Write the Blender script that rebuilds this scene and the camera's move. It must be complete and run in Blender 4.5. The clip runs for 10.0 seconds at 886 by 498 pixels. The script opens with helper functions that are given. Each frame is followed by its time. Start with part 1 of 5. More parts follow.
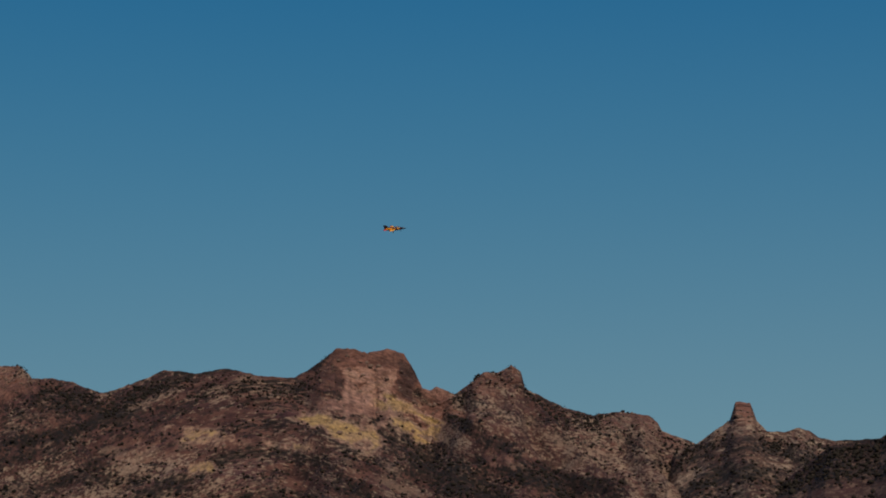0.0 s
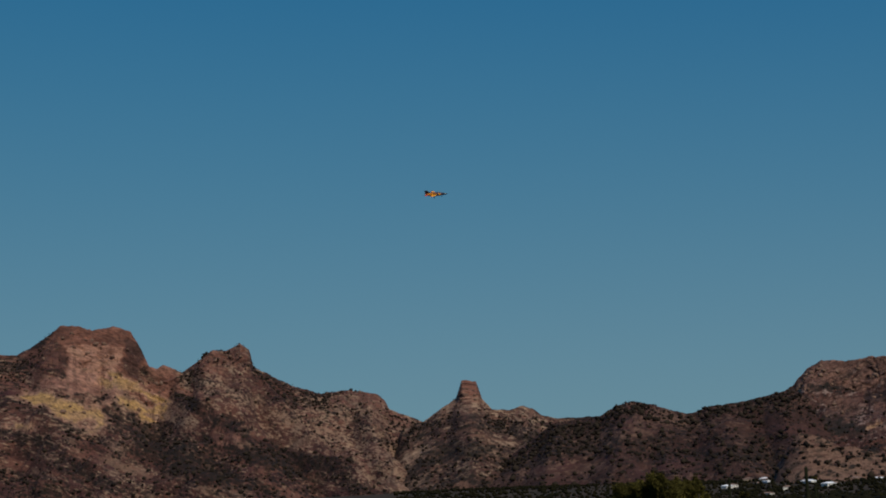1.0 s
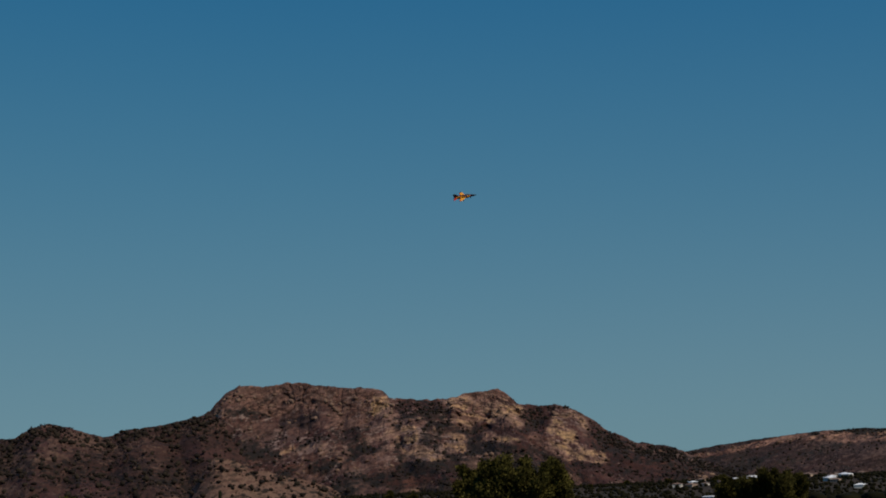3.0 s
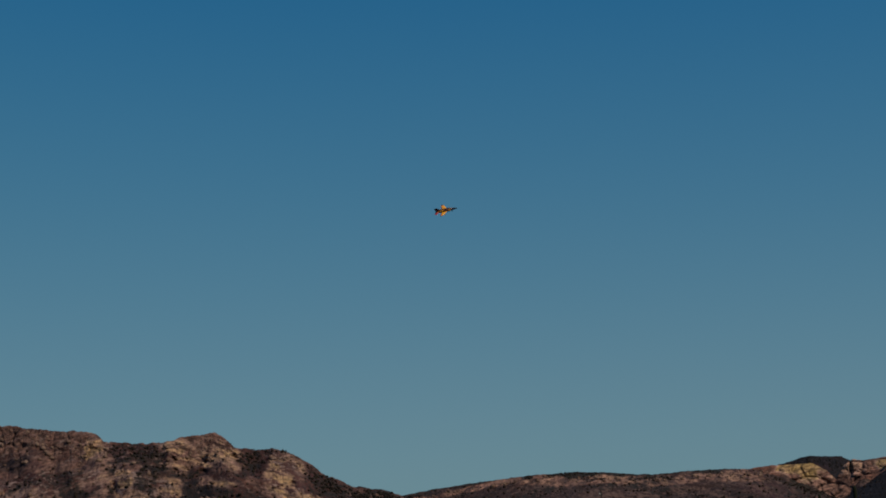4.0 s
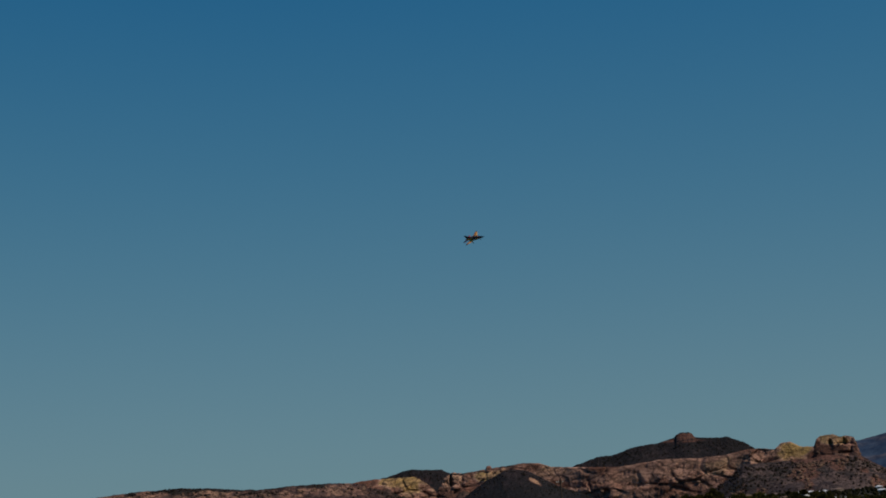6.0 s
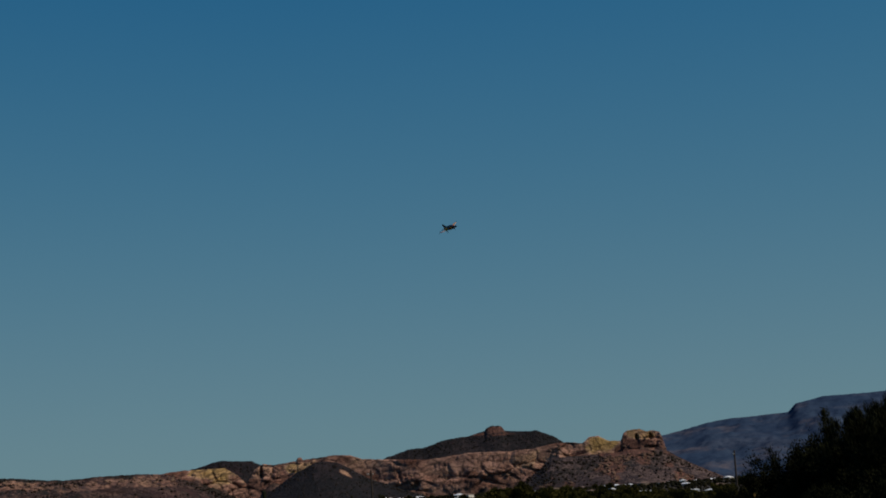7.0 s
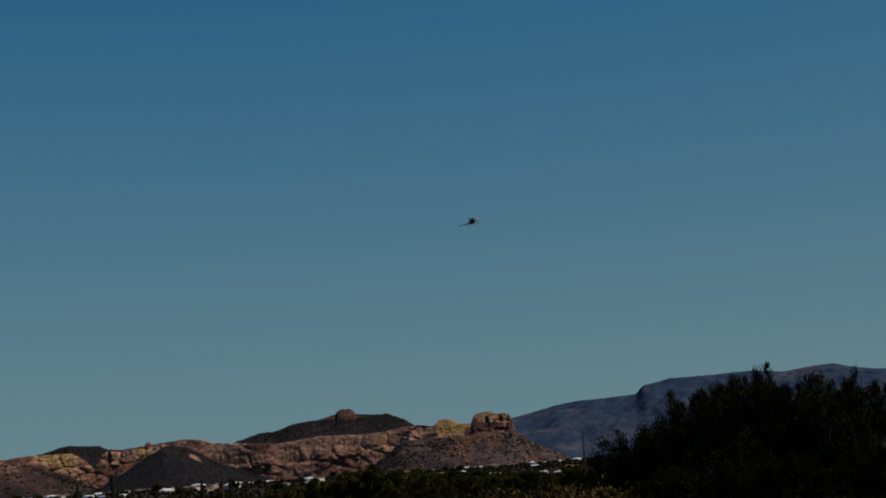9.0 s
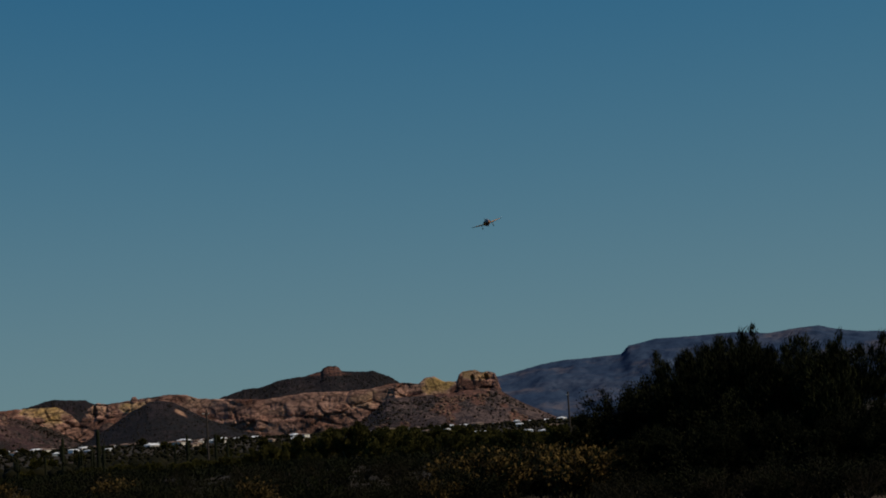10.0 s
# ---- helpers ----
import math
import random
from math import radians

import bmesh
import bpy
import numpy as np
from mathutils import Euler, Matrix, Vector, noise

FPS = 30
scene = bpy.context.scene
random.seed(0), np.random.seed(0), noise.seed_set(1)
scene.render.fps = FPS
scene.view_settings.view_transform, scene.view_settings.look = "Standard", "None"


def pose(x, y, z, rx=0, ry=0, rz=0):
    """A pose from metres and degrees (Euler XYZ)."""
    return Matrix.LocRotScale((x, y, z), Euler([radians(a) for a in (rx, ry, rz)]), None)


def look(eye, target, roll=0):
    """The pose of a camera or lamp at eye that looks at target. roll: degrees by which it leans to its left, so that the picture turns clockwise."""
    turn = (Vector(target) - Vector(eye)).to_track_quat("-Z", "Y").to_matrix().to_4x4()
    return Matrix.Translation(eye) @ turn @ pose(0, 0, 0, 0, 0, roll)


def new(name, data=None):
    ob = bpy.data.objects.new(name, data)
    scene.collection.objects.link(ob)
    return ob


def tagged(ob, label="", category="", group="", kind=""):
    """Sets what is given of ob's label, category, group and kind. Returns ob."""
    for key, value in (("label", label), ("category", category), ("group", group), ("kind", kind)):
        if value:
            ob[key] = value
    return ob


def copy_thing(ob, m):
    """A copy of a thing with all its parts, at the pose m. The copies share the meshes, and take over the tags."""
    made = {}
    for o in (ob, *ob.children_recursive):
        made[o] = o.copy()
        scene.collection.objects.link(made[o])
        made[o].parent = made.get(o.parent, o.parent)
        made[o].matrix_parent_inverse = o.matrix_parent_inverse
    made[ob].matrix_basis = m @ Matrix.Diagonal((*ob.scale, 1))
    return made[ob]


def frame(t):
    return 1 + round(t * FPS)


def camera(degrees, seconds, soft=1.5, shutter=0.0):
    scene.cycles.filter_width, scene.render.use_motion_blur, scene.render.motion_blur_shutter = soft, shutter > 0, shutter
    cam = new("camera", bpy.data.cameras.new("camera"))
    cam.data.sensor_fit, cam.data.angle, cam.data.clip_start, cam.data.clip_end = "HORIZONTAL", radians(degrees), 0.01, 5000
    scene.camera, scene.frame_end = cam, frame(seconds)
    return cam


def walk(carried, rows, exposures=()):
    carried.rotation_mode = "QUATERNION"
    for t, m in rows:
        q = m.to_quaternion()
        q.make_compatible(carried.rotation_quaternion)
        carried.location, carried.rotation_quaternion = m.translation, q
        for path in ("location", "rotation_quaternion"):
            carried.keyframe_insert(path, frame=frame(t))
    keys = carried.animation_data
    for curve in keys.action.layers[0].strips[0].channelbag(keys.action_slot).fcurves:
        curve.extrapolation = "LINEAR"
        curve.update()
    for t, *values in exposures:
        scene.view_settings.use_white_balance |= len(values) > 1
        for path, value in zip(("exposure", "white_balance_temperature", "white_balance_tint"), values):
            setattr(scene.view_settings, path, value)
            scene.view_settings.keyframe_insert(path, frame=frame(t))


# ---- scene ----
# The camera stands on a tripod at the edge of a desert airfield and pans to the right after a model jet.
cam = camera(27.47, 10.0, soft=1.9)
EYE = 1.7
AIM = [  # seconds, bearing (to the left of north), tilt, lean
    (0.0, 0.0, 8.728, 1.761), (0.5, -5.104, 7.944, 2.153), (1.0, -8.535, 7.747, 2.306), (1.5, -12.882, 8.263, 2.565),
    (2.0, -16.916, 8.404, 2.567), (2.5, -22.005, 8.089, 2.325), (3.0, -26.742, 7.738, 2.432), (3.2, -28.746, 7.681, 2.417),
    (4.3, -37.942, 9.010, 3.020), (4.5, -39.494, 9.026, 3.175), (5.0, -43.328, 8.873, 3.100), (5.2, -45.088, 8.514, 3.200),
    (6.3, -48.981, 8.669, 3.800), (6.5, -50.177, 8.669, 3.726), (7.0, -53.902, 7.878, 3.540), (7.5, -56.090, 7.312, 3.799),
    (8.0, -56.563, 7.169, 3.667), (8.5, -57.231, 7.194, 3.811), (9.0, -58.590, 7.045, 3.991), (9.5, -59.258, 6.447, 3.904),
    (10.0, -59.062, 5.693, 3.413)]
walk(cam, [(t, pose(0, 0, EYE, 90 + tilt, lean, bearing)) for t, bearing, tilt, lean in AIM],
     exposures=[(0.0, -0.62, 6250, 10), (3.0, -0.64, 6480, 10), (5.0, -0.67, 6620, 10), (7.5, -0.74, 6750, 10), (10.0, -0.77, 6900, 10)])

# ---- light ----
SUN_BEARING, SUN_HEIGHT = -158.0, 46.0
world = bpy.data.worlds.new("desert_sky")
scene.world = world
world.use_nodes = True
wn = world.node_tree
wn.nodes.clear()
sky = wn.nodes.new("ShaderNodeTexSky")
sky.sky_type, sky.sun_disc = "NISHITA", False
sky.sun_elevation, sky.sun_rotation = radians(SUN_HEIGHT), radians(-SUN_BEARING)
sky.altitude, sky.air_density, sky.dust_density, sky.ozone_density = 700, 0.8, 0.15, 1.5
wbg = wn.nodes.new("ShaderNodeBackground")
wbg.inputs["Strength"].default_value = 0.0925
wout = wn.nodes.new("ShaderNodeOutputWorld")
tone = wn.nodes.new("ShaderNodeHueSaturation")  # the deep blue of dry desert air
tone.inputs["Saturation"].default_value, tone.inputs["Hue"].default_value = 1.32, 0.495
wn.links.new(sky.outputs[0], tone.inputs["Color"])
# the pale band at the horizon stays weak in clear air: v * a / (v + k) + b for each colour
lift, share, scale_ = [wn.nodes.new("ShaderNodeVectorMath") for _ in range(3)]
lift.operation, share.operation, scale_.operation = "ADD", "DIVIDE", "MULTIPLY_ADD"
lift.inputs[1].default_value = (1.5, 1.5, 1.5)
scale_.inputs[1].default_value, scale_.inputs[2].default_value = (3.56, 7.12, 6.68), (-0.58, -1.82, -0.56)
wn.links.new(tone.outputs[0], lift.inputs[0])
wn.links.new(tone.outputs[0], share.inputs[0])
wn.links.new(lift.outputs[0], share.inputs[1])
wn.links.new(share.outputs[0], scale_.inputs[0])
wn.links.new(scale_.outputs[0], wbg.inputs["Color"])
wn.links.new(wbg.outputs[0], wout.inputs["Surface"])

sun = new("sun", bpy.data.lights.new("sun", "SUN"))
sun.data.energy, sun.data.angle, sun.data.color = 5.0, radians(0.53), (1.0, 0.90, 0.77)
sb, sh = radians(SUN_BEARING), radians(SUN_HEIGHT)
sun.matrix_world = look((-math.sin(sb) * math.cos(sh) * 900, math.cos(sb) * math.cos(sh) * 900, math.sin(sh) * 900), (0, 0, 0))

# ---- materials ----
def shader(name, colour=(0.5, 0.5, 0.5), rough=0.8, metal=0.0, spec=0.4):
    m = bpy.data.materials.new(name)
    m.use_nodes = True
    b = m.node_tree.nodes["Principled BSDF"]
    b.inputs["Base Color"].default_value = (*colour, 1)
    b.inputs["Roughness"].default_value = rough
    b.inputs["Metallic"].default_value = metal
    b.inputs["Specular IOR Level"].default_value = spec
    return m, m.node_tree, b


def noise_node(nt, scale, detail=4, stretch=None, rough=0.6):
    """World-space noise, in cycles a metre; stretch squeezes the axes."""
    geo = nt.nodes.new("ShaderNodeNewGeometry")
    n = nt.nodes.new("ShaderNodeTexNoise")
    n.inputs["Scale"].default_value, n.inputs["Detail"].default_value, n.inputs["Roughness"].default_value = scale, detail, rough
    if stretch:
        mp = nt.nodes.new("ShaderNodeMapping")
        mp.vector_type = "TEXTURE"
        mp.inputs["Scale"].default_value = [1 / s for s in stretch]
        nt.links.new(geo.outputs["Position"], mp.inputs["Vector"])
        nt.links.new(mp.outputs[0], n.inputs["Vector"])
    else:
        nt.links.new(geo.outputs["Position"], n.inputs["Vector"])
    return n.outputs["Fac"]


def steep(nt, fac, lo, hi):
    r = nt.nodes.new("ShaderNodeMapRange")
    r.inputs["From Min"].default_value, r.inputs["From Max"].default_value = lo, hi
    nt.links.new(fac, r.inputs["Value"])
    return r.outputs[0]


def mixed(nt, fac, a, b, mode="MIX"):
    x = nt.nodes.new("ShaderNodeMix")
    x.data_type, x.blend_type = "RGBA", mode
    for sock, val in ((x.inputs[0], fac), (x.inputs[6], a), (x.inputs[7], b)):
        if isinstance(val, (int, float)):
            sock.default_value = val
        elif isinstance(val, tuple):
            sock.default_value = (*val, 1)
        else:
            nt.links.new(val, sock)
    return x.outputs[2]


def times(nt, a, b):
    x = nt.nodes.new("ShaderNodeMath")
    x.operation = "MULTIPLY"
    for sock, val in ((x.inputs[0], a), (x.inputs[1], b)):
        if isinstance(val, (int, float)):
            sock.default_value = val
        else:
            nt.links.new(val, sock)
    return x.outputs[0]


def attribute(nt, name):
    x = nt.nodes.new("ShaderNodeAttribute")
    x.attribute_name = name
    return x.outputs["Fac"]


def ramp(nt, fac, stops):
    r = nt.nodes.new("ShaderNodeValToRGB")
    el = r.color_ramp.elements
    while len(el) < len(stops):
        el.new(0.5)
    for e, (p, c) in zip(el, stops):
        e.position, e.color = p, (*c, 1)
    nt.links.new(fac, r.inputs[0])
    return r.outputs[0]


def bumped(nt, bsdf, height, strength, distance):
    b = nt.nodes.new("ShaderNodeBump")
    b.inputs["Strength"].default_value, b.inputs["Distance"].default_value = strength, distance
    nt.links.new(height, b.inputs["Height"])
    nt.links.new(b.outputs[0], bsdf.inputs["Normal"])


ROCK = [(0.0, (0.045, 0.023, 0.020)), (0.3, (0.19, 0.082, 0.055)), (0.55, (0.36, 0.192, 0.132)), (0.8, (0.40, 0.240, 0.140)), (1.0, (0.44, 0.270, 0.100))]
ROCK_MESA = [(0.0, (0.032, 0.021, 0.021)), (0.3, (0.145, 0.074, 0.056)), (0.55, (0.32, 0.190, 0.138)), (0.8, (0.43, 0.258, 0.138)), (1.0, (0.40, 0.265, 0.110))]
ROCK_CLIFF = [(0.0, (0.045, 0.023, 0.020)), (0.3, (0.20, 0.090, 0.062)), (0.55, (0.43, 0.245, 0.178)), (0.8, (0.46, 0.285, 0.170)), (1.0, (0.45, 0.290, 0.105))]


def site_noise(nt, size, detail=4, rough=0.6):
    """Noise on a slope's own axes (along the beds, into the hill, across the beds), with its size in metres on each."""
    at = nt.nodes.new("ShaderNodeAttribute")
    at.attribute_name = "site"
    mp = nt.nodes.new("ShaderNodeMapping")
    mp.inputs["Scale"].default_value = [1 / v for v in size]
    n = nt.nodes.new("ShaderNodeTexNoise")
    n.inputs["Scale"].default_value, n.inputs["Detail"].default_value, n.inputs["Roughness"].default_value = 1.0, detail, rough
    nt.links.new(at.outputs["Vector"], mp.inputs["Vector"])
    nt.links.new(mp.outputs[0], n.inputs["Vector"])
    return n.outputs["Fac"]


def shifted(nt, value, by, amount):
    """value + (by - 0.5) * amount"""
    x = nt.nodes.new("ShaderNodeMath")
    x.operation, x.inputs[1].default_value = "MULTIPLY_ADD", amount
    nt.links.new(by, x.inputs[0])
    y = nt.nodes.new("ShaderNodeMath")
    y.operation, y.inputs[1].default_value = "SUBTRACT", amount * 0.5
    nt.links.new(value, x.inputs[2])
    nt.links.new(x.outputs[0], y.inputs[0])
    return y.outputs[0]


def terrain_material(name, soil_a, soil_b, scrub, scrub_amount, stone=(0.34, 0.245, 0.165), rock=ROCK, grain=1.0, speck=0.85, banding=0.35, dark_marks=1.0, joints=0.35, block=1.0):
    """Stony soil and scrub, with bare rock where the landform's own rock map says so."""
    m, nt, b = shader(name, rough=0.95, spec=0.15)
    g = grain
    pale, veg = attribute(nt, "pale"), attribute(nt, "veg")
    soil = mixed(nt, steep(nt, site_noise(nt, (26 * g, 20 * g, 12 * g), 7, 0.7), 0.40, 0.60), soil_a, soil_b)
    soil = mixed(nt, times(nt, steep(nt, site_noise(nt, (120, 90, 40), 4), 0.45, 0.62), 0.6), soil, soil_a)
    violet = steep(nt, site_noise(nt, (80, 60, 36), 4), 0.54, 0.66)
    soil = mixed(nt, times(nt, violet, 0.4), soil, mixed(nt, 0.6, soil, (0.11, 0.046, 0.050)))
    ochre = steep(nt, site_noise(nt, (55, 50, 22), 5), 0.56, 0.66)
    soil = mixed(nt, times(nt, ochre, 0.35), soil, stone)
    stones = steep(nt, shifted(nt, site_noise(nt, (6.5 * g, 5.5 * g, 2.8 * g), 6, 0.74), pale, 0.18), 0.515, 0.56)
    soil = mixed(nt, times(nt, stones, speck), soil, mixed(nt, steep(nt, site_noise(nt, (40, 40, 18), 3), 0.4, 0.6), stone, mixed(nt, 0.35, stone, soil_b)))
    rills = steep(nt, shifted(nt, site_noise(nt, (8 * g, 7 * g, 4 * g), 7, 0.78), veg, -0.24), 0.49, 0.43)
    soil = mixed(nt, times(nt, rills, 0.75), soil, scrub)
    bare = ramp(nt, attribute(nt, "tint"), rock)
    strata = steep(nt, site_noise(nt, (50, 50, 5), 4), 0.40, 0.62)
    bare = mixed(nt, times(nt, strata, banding), bare, mixed(nt, 0.75, bare, (0.16, 0.09, 0.065)))
    varnish = steep(nt, site_noise(nt, (14, 12, 18), 6, 0.7), 0.54, 0.68)
    bare = mixed(nt, times(nt, varnish, 0.5 * dark_marks), bare, (0.075, 0.045, 0.036))
    # the dark of pits and crevices lies in the colour only, without relief
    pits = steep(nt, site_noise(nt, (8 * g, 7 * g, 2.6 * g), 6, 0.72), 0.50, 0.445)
    bare = mixed(nt, times(nt, pits, 0.9 * dark_marks), bare, mixed(nt, 1.0, bare, (0.26, 0.24, 0.25), "MULTIPLY"))
    chips = steep(nt, site_noise(nt, (6, 5, 2.2), 5, 0.75), 0.54, 0.60)
    bare = mixed(nt, times(nt, chips, 0.7), bare, mixed(nt, 1.0, bare, (1.45, 1.4, 1.35), "MULTIPLY"))
    ja = nt.nodes.new("ShaderNodeAttribute")
    ja.attribute_name = "site"
    wob = nt.nodes.new("ShaderNodeTexNoise")
    wob.inputs["Scale"].default_value, wob.inputs["Detail"].default_value = 0.09, 4
    nt.links.new(ja.outputs["Vector"], wob.inputs["Vector"])
    shove = nt.nodes.new("ShaderNodeVectorMath")
    shove.operation, shove.inputs[1].default_value = "MULTIPLY_ADD", (9, 9, 9)
    nt.links.new(wob.outputs["Color"], shove.inputs[0])
    nt.links.new(ja.outputs["Vector"], shove.inputs[2])
    jm = nt.nodes.new("ShaderNodeMapping")
    jm.inputs["Scale"].default_value = (1 / (11 * block), 1 / (9 * block), 1 / (6 * block))
    nt.links.new(shove.outputs[0], jm.inputs["Vector"])
    jv = nt.nodes.new("ShaderNodeTexVoronoi")
    jv.feature = "DISTANCE_TO_EDGE"
    jv.inputs["Scale"].default_value = 1.0
    nt.links.new(jm.outputs[0], jv.inputs["Vector"])
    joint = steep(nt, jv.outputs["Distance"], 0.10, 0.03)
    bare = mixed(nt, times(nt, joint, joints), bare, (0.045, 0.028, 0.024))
    col = mixed(nt, attribute(nt, "rock"), soil, bare)
    at = nt.nodes.new("ShaderNodeAttribute")
    at.attribute_name = "site"
    mp = nt.nodes.new("ShaderNodeMapping")
    mp.inputs["Scale"].default_value = (1 / (7 * g), 1 / (6 * g), 1 / (4.6 * g))
    vor = nt.nodes.new("ShaderNodeTexVoronoi")
    vor.inputs["Scale"].default_value = 1.0
    nt.links.new(at.outputs["Vector"], mp.inputs["Vector"])
    nt.links.new(mp.outputs[0], vor.inputs["Vector"])
    ragged = shifted(nt, vor.outputs["Distance"], site_noise(nt, (2.6, 2.6, 1.8), 4, 0.7), 0.5)
    dots = steep(nt, shifted(nt, ragged, veg, -0.60 * scrub_amount), 0.34, 0.24)
    keep = nt.nodes.new("ShaderNodeMath")
    keep.operation, keep.inputs[0].default_value = "SUBTRACT", 1.0
    nt.links.new(times(nt, attribute(nt, "rock"), 0.7), keep.inputs[1])
    cover = times(nt, dots, times(nt, shifted(nt, keep.outputs[0], veg, 0.3), 0.9))
    col = mixed(nt, cover, col, scrub)
    nt.links.new(col, b.inputs["Base Color"])
    bumped(nt, b, site_noise(nt, (6, 5, 5), 7, 0.75), 1.0, 3.0)
    return m


def plain_material(name, a, b_col, scale, rough=0.7, metal=0.0, spec=0.4, bump=0.0):
    """A surface whose colour wanders between two tones at the given grain."""
    m, nt, b = shader(name, a, rough, metal, spec)
    col = mixed(nt, steep(nt, noise_node(nt, scale, 5), 0.35, 0.65), a, b_col)
    nt.links.new(col, b.inputs["Base Color"])
    if bump:
        bumped(nt, b, noise_node(nt, scale * 3, 5), 0.6, bump)
    return m


def leaf_material(name, dark, light):
    m, nt, b = shader(name, dark, 0.9, spec=0.06)
    geo = nt.nodes.new("ShaderNodeNewGeometry")
    info = nt.nodes.new("ShaderNodeObjectInfo")
    col = mixed(nt, geo.outputs["Random Per Island"], dark, light)
    col = mixed(nt, times(nt, info.outputs["Random"], 0.45), col, dark)
    nt.links.new(col, b.inputs["Base Color"])
    return m


M_BUTTE = terrain_material("butte_slope", (0.046, 0.019, 0.015), (0.145, 0.064, 0.043), (0.019, 0.013, 0.009), 0.85, (0.33, 0.220, 0.140), dark_marks=0.6, joints=0.25)
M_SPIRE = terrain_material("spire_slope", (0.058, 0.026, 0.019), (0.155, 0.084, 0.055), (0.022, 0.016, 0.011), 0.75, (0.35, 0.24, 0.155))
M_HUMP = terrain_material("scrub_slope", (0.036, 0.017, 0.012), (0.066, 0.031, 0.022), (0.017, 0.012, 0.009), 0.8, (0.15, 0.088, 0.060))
M_MESA = terrain_material("mesa_slope", (0.034, 0.014, 0.011), (0.090, 0.038, 0.026), (0.018, 0.014, 0.011), 0.9, (0.30, 0.210, 0.172), rock=ROCK_MESA, dark_marks=1.0, joints=0.45)
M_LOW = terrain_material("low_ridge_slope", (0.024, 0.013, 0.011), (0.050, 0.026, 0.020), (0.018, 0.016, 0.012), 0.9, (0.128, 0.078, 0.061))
M_CLIFF = terrain_material("cliff_rock", (0.028, 0.016, 0.014), (0.059, 0.032, 0.025), (0.020, 0.018, 0.014), 0.8, (0.136, 0.082, 0.063), rock=ROCK_CLIFF, dark_marks=0.5, banding=0.25, joints=0.6, block=1.8)
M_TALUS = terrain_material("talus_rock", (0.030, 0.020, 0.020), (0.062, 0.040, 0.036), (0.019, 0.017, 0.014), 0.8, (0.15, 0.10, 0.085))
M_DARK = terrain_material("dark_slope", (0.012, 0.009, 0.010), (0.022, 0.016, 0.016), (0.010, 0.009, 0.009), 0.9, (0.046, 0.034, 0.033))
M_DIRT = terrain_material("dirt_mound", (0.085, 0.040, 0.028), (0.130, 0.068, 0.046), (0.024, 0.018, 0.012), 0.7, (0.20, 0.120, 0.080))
M_SCRUB = leaf_material("hill_scrub", (0.013, 0.010, 0.008), (0.036, 0.027, 0.018))
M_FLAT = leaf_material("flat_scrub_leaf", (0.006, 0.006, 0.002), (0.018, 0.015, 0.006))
M_BOULDER = leaf_material("hill_boulder", (0.10, 0.058, 0.042), (0.21, 0.135, 0.095))

# haze is painted into the base colour: blue-grey tones over the far rock
M_FAR, _nt, _b = shader("haze_painted_rock", rough=1.0, spec=0.0)
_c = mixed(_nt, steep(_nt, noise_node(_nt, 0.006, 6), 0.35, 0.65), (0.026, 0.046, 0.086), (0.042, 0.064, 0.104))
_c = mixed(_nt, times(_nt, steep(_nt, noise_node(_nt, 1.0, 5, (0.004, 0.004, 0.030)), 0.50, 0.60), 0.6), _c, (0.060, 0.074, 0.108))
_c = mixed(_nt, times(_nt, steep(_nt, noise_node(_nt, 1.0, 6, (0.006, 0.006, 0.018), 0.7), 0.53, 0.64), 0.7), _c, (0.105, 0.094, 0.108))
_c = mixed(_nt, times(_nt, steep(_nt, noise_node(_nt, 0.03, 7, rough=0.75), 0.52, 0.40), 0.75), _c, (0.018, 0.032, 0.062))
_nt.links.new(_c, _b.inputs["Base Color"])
bumped(_nt, _b, noise_node(_nt, 0.02, 6), 0.6, 8)

M_GROUND, _nt, _b = shader("desert_ground", rough=0.95, spec=0.15)
_c = mixed(_nt, steep(_nt, noise_node(_nt, 0.6, 6), 0.35, 0.65), (0.036, 0.025, 0.016), (0.058, 0.039, 0.025))
_c = mixed(_nt, times(_nt, steep(_nt, noise_node(_nt, 0.03, 5), 0.38, 0.56), 0.85), _c, (0.022, 0.018, 0.010))
_nt.links.new(_c, _b.inputs["Base Color"])
bumped(_nt, _b, noise_node(_nt, 3.0, 5), 0.5, 0.06)

M_BARK = plain_material("bark", (0.075, 0.060, 0.042), (0.12, 0.105, 0.06), 6, 0.9, spec=0.2, bump=0.01)
M_TWIG = plain_material("dry_twig", (0.018, 0.013, 0.008), (0.034, 0.025, 0.015), 8, 0.9, spec=0.2)
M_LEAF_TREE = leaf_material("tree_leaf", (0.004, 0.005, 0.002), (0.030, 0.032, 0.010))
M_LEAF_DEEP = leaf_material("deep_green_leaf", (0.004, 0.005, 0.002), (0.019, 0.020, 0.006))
M_LEAF_GROVE = leaf_material("grove_leaf", (0.016, 0.015, 0.004), (0.115, 0.098, 0.022))
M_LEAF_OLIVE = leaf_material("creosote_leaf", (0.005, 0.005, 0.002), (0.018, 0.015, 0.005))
M_LEAF_DRY = leaf_material("dry_shrub_leaf", (0.030, 0.019, 0.006), (0.125, 0.080, 0.024))
M_CACTUS = plain_material("saguaro_skin", (0.011, 0.013, 0.006), (0.020, 0.021, 0.010), 2, 0.9, spec=0.08)
M_STUCCO = plain_material("pale_stucco", (0.62, 0.57, 0.49), (0.72, 0.68, 0.61), 1.5, 0.9, spec=0.2)
M_TAN = plain_material("tan_stucco", (0.36, 0.26, 0.19), (0.44, 0.33, 0.25), 1.5, 0.9, spec=0.2)
